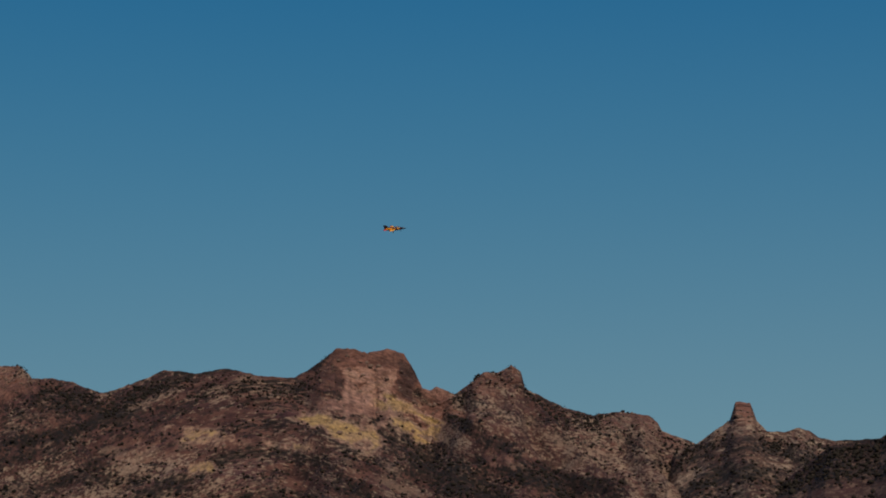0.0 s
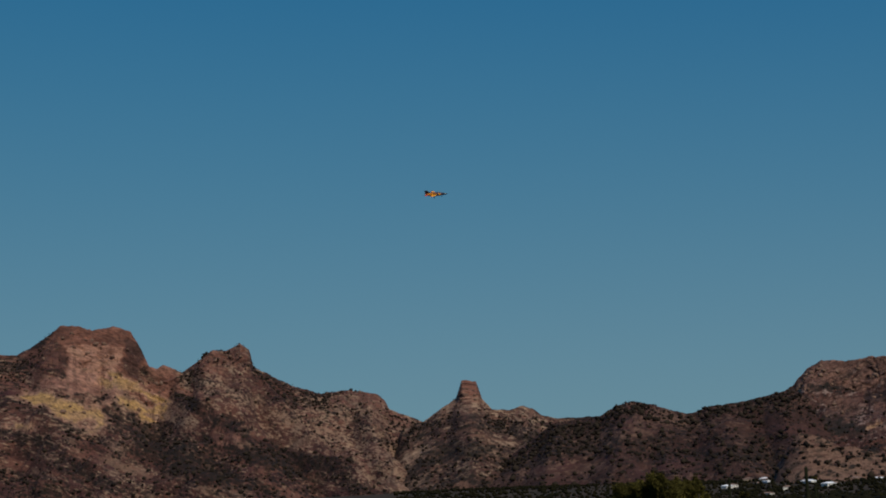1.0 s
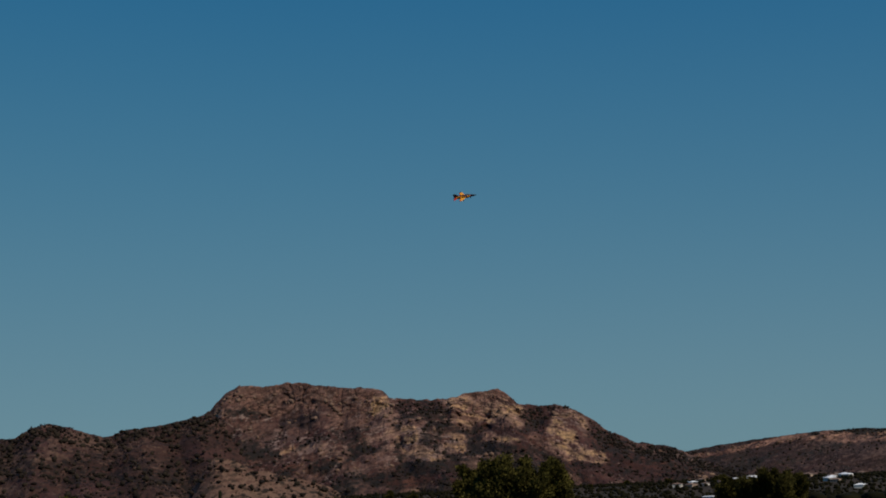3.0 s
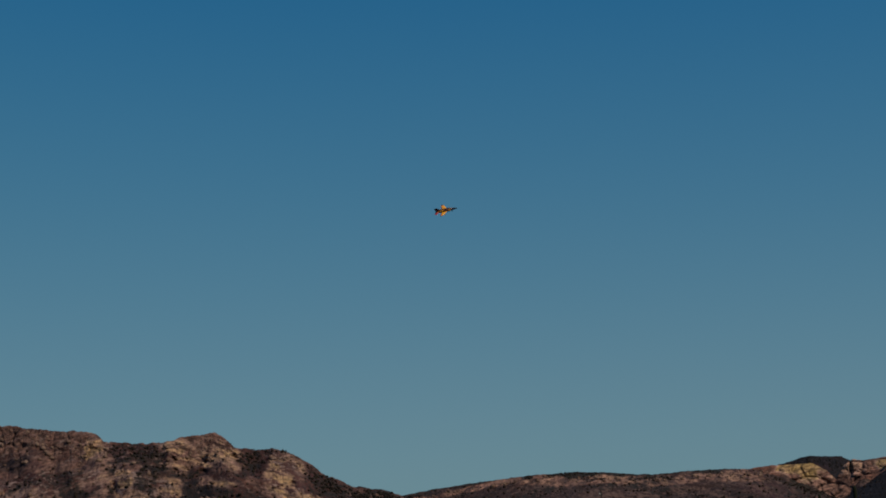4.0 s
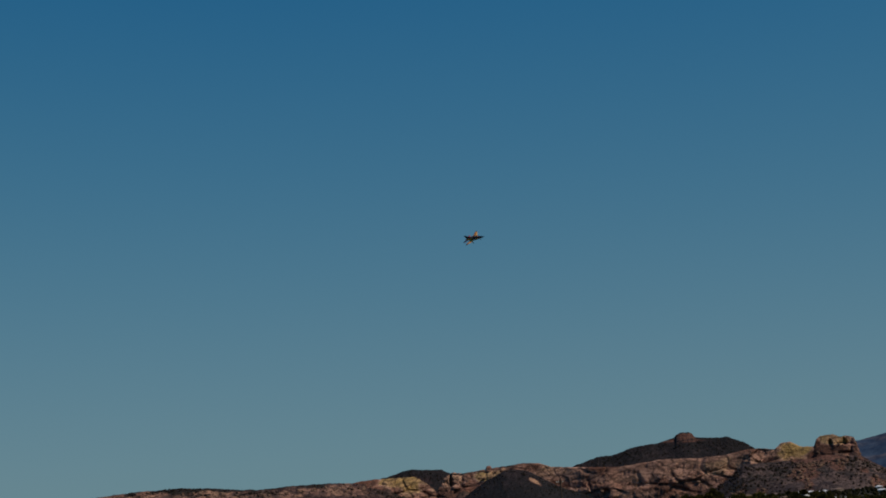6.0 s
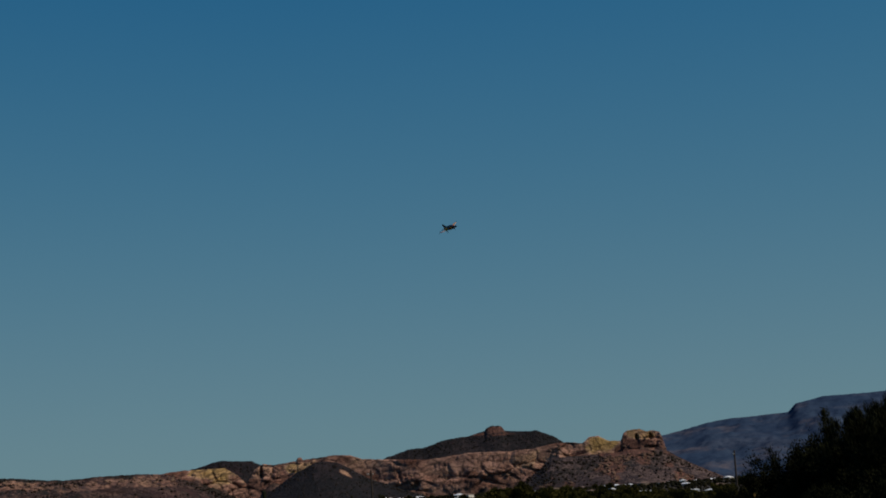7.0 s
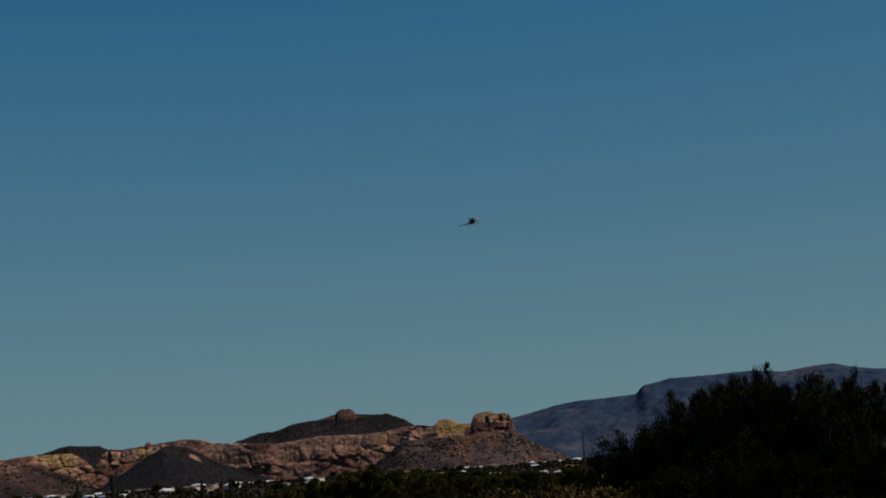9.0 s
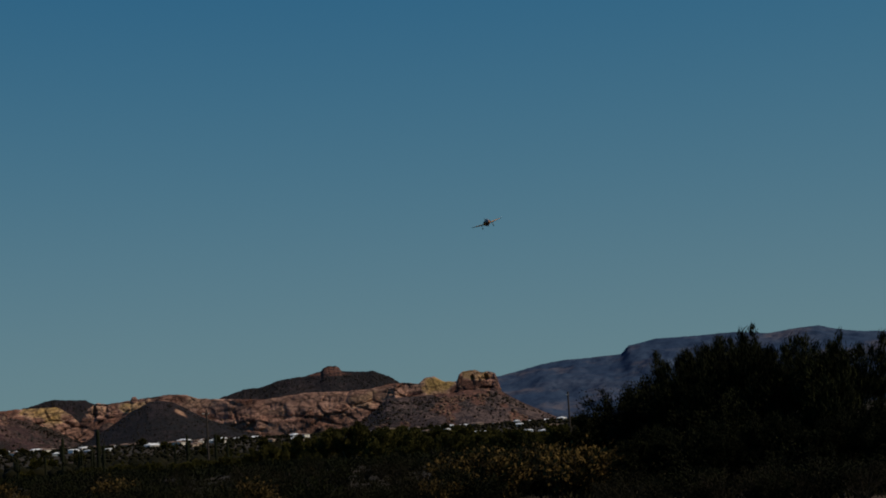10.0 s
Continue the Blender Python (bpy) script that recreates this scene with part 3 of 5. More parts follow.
CREST_CLIFF = [(-43, 1.7), (-43.9, 27.9), (-44.7, 56.0), (-45.45, 61.3), (-45.96, 62.6), (-46.63, 62.3), (-47.14, 62.4), (-47.56, 51.4), (-47.81, 39.2), (-48.08, 57.6), (-48.34, 65.4), (-48.69, 62.8), (-49.29, 65.9), (-49.38, 66.0), (-49.43, 70.8), (-49.54, 70.9), (-49.6, 67.0), (-50.07, 69.3), (-50.6, 71.1), (-51.12, 69.3), (-51.46, 63.7), (-52.34, 60.6), (-53.56, 57.1), (-54.81, 63.2), (-55.87, 61.9), (-56.76, 62.8), (-57.48, 68.5), (-57.87, 69.3), (-58.37, 66.3), (-58.59, 73.7), (-58.88, 75.0), (-59.17, 67.2), (-59.58, 66.3), (-59.67, 76.0), (-59.8, 79.8), (-60.17, 81.1), (-60.38, 77.0), (-60.56, 78.5), (-60.8, 75.5), (-60.87, 68.0), (-60.97, 50.1), (-61.44, 36.6), (-62.22, 19.2), (-62.9, 5.2), (-63.59, -9.2)]
CREST_CAP = [(-50.2, 22.6), (-51, 48.8), (-51.8, 66.6), (-52.16, 75.0), (-52.88, 86.5), (-53.4, 88.1), (-54.12, 99.6), (-54.83, 103.3), (-55.2, 107.8), (-55.34, 109.4), (-55.40, 114.6), (-55.52, 116.8), (-55.80, 116.4), (-55.90, 114.2), (-55.97, 108.4), (-56.12, 106.4), (-56.97, 104.9), (-57.49, 93.4), (-57.87, 80.8), (-58.69, 50.4), (-60, 17.4)]
CREST_CAP2 = [(-43.5, 16.4), (-44.6, 45.7), (-45.79, 66.2), (-46.47, 74.5), (-46.98, 80.9), (-48.01, 78.0), (-48.43, 67.7), (-49.52, 38.8), (-50.6, 6.6)]
CREST_CONE = [(-46.8, -6.0), (-47.95, 11.3), (-48.83, 31.3), (-49.36, 44.7), (-49.98, 55.5), (-50.33, 56.6), (-50.76, 52.4), (-51.61, 33.2), (-52.47, 19.7), (-53.5, 5.2), (-54.5, -7.9)]
CREST_TALUS = [(-54.8, -10.8), (-55.8, 3.4), (-56.53, 20.0), (-56.99, 33.3), (-57.36, 46.6), (-57.99, 47.4), (-59.41, 48.6), (-59.95, 52.0), (-60.84, 48.2), (-61.53, 31.6), (-62.9, 1.7), (-63.58, -12.4)]
CREST_FAR = [(-52, 9.6), (-55, 56.7), (-58, 96.0), (-60.69, 121.1), (-61.59, 136.0), (-62.31, 148.6), (-63.03, 155.7), (-63.74, 156.5), (-64.81, 161.2), (-65.04, 180.9), (-65.36, 184.8), (-65.89, 193.5), (-67.13, 194.2), (-68.35, 197.4), (-69.39, 188.7), (-70.09, 195.8), (-70.92, 199.7), (-71.45, 188.7), (-72.13, 179.3), (-72.93, 175.4), (-75, 174.6), (-79, 166.7), (-83, 135.3), (-88, 80.2), (-92, 9.6)]
CREST_DIRT = [(-18.6, -5.4), (-18.95, 14), (-19.3, 27), (-19.69, 36.3), (-20.0, 35.0), (-20.39, 31.8), (-20.91, 24.7), (-21.3, 25.2), (-21.61, 21.7), (-22.32, 17.7), (-23.19, 11.8), (-24.2, -5.4)]



terrain("far_mesa", "distant mesa with a stepped flat top, haze painted into its blue-grey colour", CREST_FAR, 4500, 700, M_FAR, 620, 110, 11,
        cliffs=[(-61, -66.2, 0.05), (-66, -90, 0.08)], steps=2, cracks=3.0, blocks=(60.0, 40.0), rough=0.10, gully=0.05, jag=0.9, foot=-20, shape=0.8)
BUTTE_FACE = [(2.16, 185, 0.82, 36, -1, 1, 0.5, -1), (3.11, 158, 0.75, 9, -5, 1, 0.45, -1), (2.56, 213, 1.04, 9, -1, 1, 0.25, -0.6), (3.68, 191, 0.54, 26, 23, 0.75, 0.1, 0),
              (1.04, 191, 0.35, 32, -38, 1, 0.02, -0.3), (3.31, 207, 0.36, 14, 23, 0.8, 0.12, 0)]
YELLOW_BEDS = [(3.00, 129, 1.09, 13, -12, 0.98, 0.97, -0.5), (0.95, 138, 0.91, 17, -22, 0.95, 0.98, -0.4), (4.65, 113, 0.79, 9, -11, 0.85, 0.82, -0.4), (7.24, 122, 1.31, 8, -5, 0.85, 0.84, -0.5),
               (7.51, 82, 0.44, 9, -1, 0.75, 0.9, -0.4), (2.48, 106, 0.53, 6, -13, 0.8, 0.8, -0.3)]
RED_OUTCROPS = [(-0.66, 146, 0.46, 8, -18, 0.75, 0.33, -0.3), (-2.28, 160, 0.63, 14, -14, 0.7, 0.1, 0), (-1.91, 83, 0.44, 7, -5, 0.7, 0.42, -0.2), (-1.86, 185, 0.82, 17, 3, 0.7, 0.3, -0.2),
                (-5.97, 125, 0.88, 9, -1, 0.85, 0.22, -0.2), (13.27, 196, 0.58, 20, -9, 0.8, 0.25, 0), (9.12, 100, 1.08, 19, 3, 0.35, 0.7, -0.6), (-7.06, 83, 0.86, 18, -14, 0.4, 0.15, 0)]
BUTTE_BRUSH = [(2.02, 124, 0.63, 6, -24, 0, 0.3, 1), (-1.95, 95, 2.24, 14, -26, 0, 0.3, 0.8), (11.65, 133, 2.03, 8, 9, 0, 0.3, 1), (11.73, 170, 1.55, 17, -5, 0.1, 0.1, 0.6), (-3.70, 61, 2.43, 11, -11, 0, 0.3, 0.9),
               (3.91, 79, 2.10, 7, -15, 0, 0.3, 0.5), (5.46, 162, 0.70, 7, -13, 0, 0.3, 0.5), (0.65, 61, 2.10, 11, -13, 0, 0.3, 0.55), (9.33, 63, 2.77, 7, -5, 0, 0.3, 0.7)]
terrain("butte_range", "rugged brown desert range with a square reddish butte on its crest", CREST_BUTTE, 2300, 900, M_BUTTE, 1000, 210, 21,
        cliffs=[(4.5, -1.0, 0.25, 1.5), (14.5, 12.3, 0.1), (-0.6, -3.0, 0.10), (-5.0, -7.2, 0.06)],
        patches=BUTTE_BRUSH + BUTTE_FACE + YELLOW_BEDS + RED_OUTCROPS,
        cracks=4.0, fall=5.5, gully=0.09, rough=0.10, slant=24, brush=0.08, spurs=[(1.0, -4.6, 1.1, 13), (-2.4, -6.8, 0.8, 20), (6.0, 1.2, 0.9, 12), (12.8, 10.0, 1.0, 12), (-5.8, -7.6, 0.6, 15)],
        scrub=16000, scrub_size=1.35, boulders=500, outcrop=0.0, jag=1.4)
terrain("spire_hill", "conical stony hill crowned by a rock chimney", CREST_SPIRE, 2050, 520, M_SPIRE, 440, 150, 33,
        cliffs=[(-8.5, -10.4, 0.11)], patches=[(-9.48, 121, 0.3, 12, 0, 1, 0.30, -1), (-9.6, 100, 0.6, 8, 0, 0.6, 0.5, -0.4), (-11.1, 92, 0.3, 6, 0, 0.7, 0.4, -0.2), (-12.2, 70, 0.5, 5, 0, 0.5, 0.35, 0)],
        cracks=2.5, fall=-9.5, gully=0.07, rough=0.08, slant=30, brush=0.18, spurs=[(-11.1, -12.0, 0.6, 5), (-8.6, -7.4, 0.5, 4)], scrub=5000, scrub_size=1.3, boulders=200, wander=20, outcrop=0.0)
# the near-black patch at -22.39 paints a shadowed rock face into the tint
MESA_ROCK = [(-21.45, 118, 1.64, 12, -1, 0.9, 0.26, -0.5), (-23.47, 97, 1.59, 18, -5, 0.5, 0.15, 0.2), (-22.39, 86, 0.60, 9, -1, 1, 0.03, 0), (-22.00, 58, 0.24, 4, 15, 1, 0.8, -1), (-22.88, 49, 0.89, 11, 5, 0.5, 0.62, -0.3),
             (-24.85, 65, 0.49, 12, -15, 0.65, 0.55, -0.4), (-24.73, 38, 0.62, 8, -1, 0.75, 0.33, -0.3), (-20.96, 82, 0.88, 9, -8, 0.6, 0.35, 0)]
MESA_YELLOW = [(-24.90, 101, 0.32, 12, -5, 0.95, 0.82, -0.8), (-19.87, 97, 0.18, 9, 9, 0.95, 0.85, -0.8), (-25.87, 69, 0.30, 8, -1, 0.96, 0.82, -0.7), (-26.15, 46, 0.63, 12, -10, 0.9, 0.8, -0.5), (-25.99, 79, 0.28, 4, -1, 1, 0.3, -0.8),
               (-28.07, 88, 1.08, 21, -7, 0.95, 0.78, -0.6), (-27.14, 58, 0.39, 9, -1, 0.9, 0.8, -0.6), (-30.74, 60, 0.49, 26, -8, 0.95, 0.78, -0.6), (-31.50, 36, 0.45, 7, -12, 0.9, 0.8, -0.6)]
MESA_HOLLOWS = [(-28.38, 82, 0.16, 3, -5, 1, -1, -1), (-28.22, 71, 0.14, 3, -5, 1, -1, -1), (-27.31, 73, 0.16, 4, -2, 1, -1, -1), (-25.47, 60, 0.10, 5, -1, 1, -1, -1), (-27.30, 87, 0.11, 3, -2, 1, -1, -1), (-30.96, 54, 0.12, 5, -2, 1, -1, -1)]
# the first patch paints the dark of a hollow as dense brush
MESA_BRUSH = [(-21.37, 53, 0.97, 10, -5, 0, 0.2, 1), (-25.86, 24, 2.10, 9, -3, 0, 0.2, 0.8), (-26.4, 96, 0.8, 9, 0, 0, 0.2, 0.7), (-27.9, 50, 0.9, 8, 0, 0, 0.2, 0.8), (-29.6, 78, 0.4, 14, 0, 0, 0.2, 0.8), (-32.4, 42, 1.0, 10, -14, 0, 0.2, 0.7)]
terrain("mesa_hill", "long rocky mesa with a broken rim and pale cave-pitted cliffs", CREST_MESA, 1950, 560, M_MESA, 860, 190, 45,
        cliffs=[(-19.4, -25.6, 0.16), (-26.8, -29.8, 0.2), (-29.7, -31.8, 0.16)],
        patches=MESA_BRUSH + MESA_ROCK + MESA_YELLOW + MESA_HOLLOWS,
        cracks=5.0, blocks=(16.0, 22.0), rubble=3.4, gully=0.10, brush=0.25, spurs=[(-20.2, -18.4, 0.7, 6), (-22.5, -24.4, 0.7, 6), (-25.3, -27.4, 0.6, 6), (-28.4, -30.2, 0.6, 6), (-30.6, -32.6, 0.6, 5)],
        scrub=8500, scrub_size=1.2, boulders=700, wander=40, outcrop=0.06, jag=1.8)
terrain("scrub_hill", "low brown hill dotted all over with dark bushes", CREST_HUMP, 1800, 480, M_HUMP, 460, 120, 57, rough=0.08, gully=0.10, spurs=[(-14.5, -13.6, 0.9, 9), (-17.2, -18.0, 0.9, 8), (-12.4, -11.3, 0.7, 7), (-19.0, -19.8, 0.6, 7)],
        patches=[(-15.3, 60, 6, 60, 0, 0, 0.3, 0.0)], slant=8, scrub=4200, scrub_size=1.7, wander=25)
terrain("dirt_mound", "bare mound of pale tan dirt beside the village", CREST_DIRT, 1350, 170, M_DIRT, 160, 60, 61, rough=0.12, gully=0.10, patches=[(-20.5, 20, 4, 40, 0, 0, 0.6, -0.25)], scrub=420, scrub_size=1.5, wander=10, jag=0.6)
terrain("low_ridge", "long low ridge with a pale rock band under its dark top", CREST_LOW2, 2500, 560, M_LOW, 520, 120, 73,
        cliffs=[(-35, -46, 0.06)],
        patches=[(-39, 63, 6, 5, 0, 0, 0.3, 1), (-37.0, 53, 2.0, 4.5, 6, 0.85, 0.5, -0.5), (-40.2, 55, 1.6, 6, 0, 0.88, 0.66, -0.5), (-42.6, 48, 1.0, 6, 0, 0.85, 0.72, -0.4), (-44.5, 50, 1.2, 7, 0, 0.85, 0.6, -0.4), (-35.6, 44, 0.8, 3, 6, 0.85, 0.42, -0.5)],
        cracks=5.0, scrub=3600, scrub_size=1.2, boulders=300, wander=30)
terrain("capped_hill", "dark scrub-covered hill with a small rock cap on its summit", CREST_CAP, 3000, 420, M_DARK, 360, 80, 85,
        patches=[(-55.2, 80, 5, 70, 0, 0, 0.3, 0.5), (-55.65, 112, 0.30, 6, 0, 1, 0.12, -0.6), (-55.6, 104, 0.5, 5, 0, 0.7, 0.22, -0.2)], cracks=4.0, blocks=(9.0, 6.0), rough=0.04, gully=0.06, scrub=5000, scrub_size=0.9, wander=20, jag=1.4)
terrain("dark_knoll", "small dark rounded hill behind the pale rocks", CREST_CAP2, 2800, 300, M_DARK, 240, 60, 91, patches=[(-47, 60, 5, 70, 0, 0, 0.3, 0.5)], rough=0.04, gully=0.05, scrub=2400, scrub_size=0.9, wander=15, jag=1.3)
CLIFF_PINK = [(-48.35, 55, 0.48, 9, -2, 1, 0.62, -0.8), (-52.05, 47, 1.35, 17, -11, 1, 0.56, -1), (-55.14, 46, 2.14, 20, 3, 1, 0.52, -1), (-53.52, 28, 1.05, 12, -11, 1, 0.5, -0.9), (-58.00, 59, 0.90, 11, 10, 1, 0.58, -0.8),
              (-61.26, 31, 0.69, 6, -25, 0.9, 0.62, -0.5), (-60.69, 66, 0.25, 12, -3, 1, 0.45, -0.9)]
CLIFF_YELLOW = [(-46.78, 53, 0.78, 10, -7, 1, 0.97, -1), (-49.50, 58, 0.49, 7, 2, 1, 0.95, -1), (-56.56, 47, 0.47, 11, 6, 1, 0.78, -0.8), (-58.93, 63, 0.47, 11, 2, 1, 0.97, -1), (-60.13, 74, 0.43, 8, -3, 1, 0.97, -1)]
CLIFF_JOINTS = [(-48.28, 53, 0.06, 8, -2, 1, -1, -1), (-53.08, 24, 0.12, 5, 10, 1, -1, -1), (-60.08, 69, 0.06, 5, -21, 1, -1, -1), (-60.51, 70, 0.06, 5, -21, 1, -1, -1)]
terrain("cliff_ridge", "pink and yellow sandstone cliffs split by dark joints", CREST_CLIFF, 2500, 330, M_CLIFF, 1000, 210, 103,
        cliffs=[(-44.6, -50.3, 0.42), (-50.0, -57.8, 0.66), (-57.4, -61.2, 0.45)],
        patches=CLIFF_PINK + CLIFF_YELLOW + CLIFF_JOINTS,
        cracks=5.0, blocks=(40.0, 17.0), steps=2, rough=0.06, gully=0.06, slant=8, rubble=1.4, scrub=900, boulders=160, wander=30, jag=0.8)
terrain("talus_slope", "grey-brown boulder slope below the cliffs", CREST_TALUS, 2380, 330, M_TALUS, 400, 110, 117, rough=0.10, gully=0.08, shape=1.05, scrub=2600, scrub_size=1.2, boulders=600, wander=15, jag=1.0, outcrop=0.03, brush=0.15, cracks=2.5, blocks=(9.0, 6.0), rubble=2.5)
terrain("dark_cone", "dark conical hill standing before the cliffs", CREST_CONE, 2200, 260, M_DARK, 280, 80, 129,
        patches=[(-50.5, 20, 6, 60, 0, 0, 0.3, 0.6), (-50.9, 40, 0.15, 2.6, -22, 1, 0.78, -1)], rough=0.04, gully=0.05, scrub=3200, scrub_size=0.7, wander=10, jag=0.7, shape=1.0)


# ---- plants ----
def tube(verts, faces, pts, radii, sides=5):
    """Adds a tapered branch along the points."""
    start = len(verts)
    for i, p in enumerate(pts):
        d = (pts[min(i + 1, len(pts) - 1)] - pts[max(i - 1, 0)])
        d = d / (np.linalg.norm(d) + 1e-9)
        u = np.cross(d, (0.3, 0.9, 0.2))
        u /= np.linalg.norm(u) + 1e-9
        w = np.cross(d, u)
        for k in range(sides):
            t = 2 * math.pi * k / sides
            verts.append(p + radii[i] * (math.cos(t) * u + math.sin(t) * w))
    for i in range(len(pts) - 1):
        for k in range(sides):
            a, b = start + i * sides + k, start + i * sides + (k + 1) % sides
            faces.append((a, b, b + sides, a + sides))


def leaves(centres, ways, lengths, widths, rng):
    """Narrow four-cornered leaves that point along the given ways."""
    n = len(centres)
    ways = ways / (np.linalg.norm(ways, axis=1, keepdims=True) + 1e-9)
    side = np.cross(ways, rng.normal(size=(n, 3)))
    side /= np.linalg.norm(side, axis=1, keepdims=True) + 1e-9
    a, b = ways * lengths[:, None] / 2, side * widths[:, None] / 2
    v = np.stack([centres - a, centres + b - 0.1 * a, centres + a, centres - b - 0.1 * a], 1).reshape(-1, 3)
    return v, np.arange(4 * n).reshape(n, 4)


def branching(rng, height, spread, stems, forks, upright):
    """Limbs of a desert tree: places along them, and the places and ways of the twig ends."""
    limbs, tips = [], []

    def limb(p, d, length, radius, level):
        pts, q = [p], p
        for i in range(4):
            d = d + rng.normal(size=3) * 0.16 + np.array([0, 0, upright])
            d /= np.linalg.norm(d)
            q = q + d * length / 4
            pts.append(q)
            if level >= forks - 1:
                tips.append((q, d.copy()))
        limbs.append((pts, np.linspace(radius, radius * 0.55, 5)))
        if level < forks:
            for _ in range(3 if level < 2 else 2):
                e = d + rng.normal(size=3) * 0.55
                limb(pts[-1 - int(rng.integers(0, 2))], e / np.linalg.norm(e), length * (0.62 + 0.2 * rng.random()), radius * 0.55, level + 1)

    for i in range(stems):
        t = 2 * math.pi * (i + rng.random() * 0.7) / stems
        out = spread * (0.35 + 0.65 * rng.random())
        d = np.array([math.cos(t) * out, math.sin(t) * out, height * 0.8])
        limb(np.array([0.1 * math.cos(t), 0.1 * math.sin(t), -0.1]), d / np.linalg.norm(d), np.linalg.norm(d) * 0.45, height * 0.022, 0)
    return limbs, tips


def desert_tree(name, label, seed, height, spread, stems=5, forks=3, per_tip=26, leaf=0.11, width=0.022, tuft=0.22, upright=0.06, material=M_LEAF_TREE, category="tree", crown="crown", wood="trunk", spray=0.5):
    rng = np.random.default_rng(seed)
    limbs, tips = branching(rng, height, spread, stems, forks, upright)
    peak = max(p[2] for p, _ in tips)
    k = np.array([1.0, 1.0, height / peak])
    root = tagged(new(name), label, category)
    verts, faces = [], []
    for pts, radii in limbs:
        tube(verts, faces, [p * k for p in pts], radii, 5)
    soup(wood, verts, faces, M_BARK, root)
    P, D = np.array([p * k for p, _ in tips]), np.array([d for _, d in tips])
    n = len(P) * per_tip
    ids = np.repeat(np.arange(len(P)), per_tip)
    up = D[ids] + rng.normal(size=(n, 3)) * 0.35 + np.array([0, 0, spray])
    along = rng.random(n)[:, None] * tuft * 1.8
    centre = P[ids] + up / np.linalg.norm(up, axis=1, keepdims=True) * along + rng.normal(size=(n, 3)) * tuft * 0.35 / (1 + 0.9 * max(0, spray - 0.5))
    v, f = leaves(centre, up + rng.normal(size=(n, 3)) * 0.35, leaf * (0.6 + 0.8 * rng.random(n)), width * (0.7 + 0.6 * rng.random(n)), rng)
    soup(crown, v, f, material, root)
    return root


def shrub(label, seed, height, width, material, stems=26, count=800, leaf=0.07, blade=0.03):
    """A many-stemmed desert shrub: thin stems from one root and small leaves on their outer halves."""
    rng = np.random.default_rng(seed)
    root = tagged(new("shrub"), label, "shrub")
    verts, faces, ends = [], [], []
    for i in range(stems):
        t, out = rng.random() * 2 * math.pi, width / 2 * math.sqrt(rng.random())
        end = np.array([math.cos(t) * out, math.sin(t) * out, height * (1 - 0.45 * (2 * out / width) ** 2) * (0.75 + 0.3 * rng.random())])
        bend = end * 0.5 + np.array([0, 0, height * 0.06]) + rng.normal(size=3) * 0.05
        tube(verts, faces, [np.array([0, 0, -0.05]), bend, end], [0.014, 0.010, 0.004], 4)
        ends.append((bend, end))
    soup("wood", verts, faces, M_TWIG, root)
    pick = rng.integers(0, stems, count)
    b, e = np.array([x[0] for x in ends])[pick], np.array([x[1] for x in ends])[pick]
    b = b * 0.35
    c = b + (e - b) * (rng.random(count)[:, None] ** 0.6 * 1.05) + rng.normal(size=(count, 3)) * width * 0.055
    c[:, 2] = np.maximum(c[:, 2], 0.03)
    v, f = leaves(c, (e - b) + rng.normal(size=(count, 3)) * 0.4, leaf * (0.6 + 0.9 * rng.random(count)), blade * (0.7 + 0.6 * rng.random(count)), rng)
    soup("foliage", v, f, material, root)
    return root


def put(thing, bearing, r, size=1.0, turn=0.0, lift=0.0, first=False):
    """Sets the first of a kind, or a copy of it, on the ground."""
    x, y, z = spot(bearing, r, lift)
    if first:
        thing.scale = (size, size, size)
        thing.matrix_basis = pose(x, y, z, 0, 0, turn) @ Matrix.Diagonal((size, size, size, 1))
        return thing
    keep = thing.scale.copy()
    thing.scale = (size, size, size)
    twin = copy_thing(thing, pose(x, y, z, 0, 0, turn))
    thing.scale = keep
    return twin


def put_top(thing, tall, bearing, r, top, first=False):
    """Sets a plant of height tall so that its head reaches that many degrees above the eye's level."""
    h = EYE + r * math.tan(radians(top)) - spot(bearing, r)[2]
    return put(thing, bearing, r, h / tall, dice.uniform(0, 360), first=first)


dice = random.Random(7)
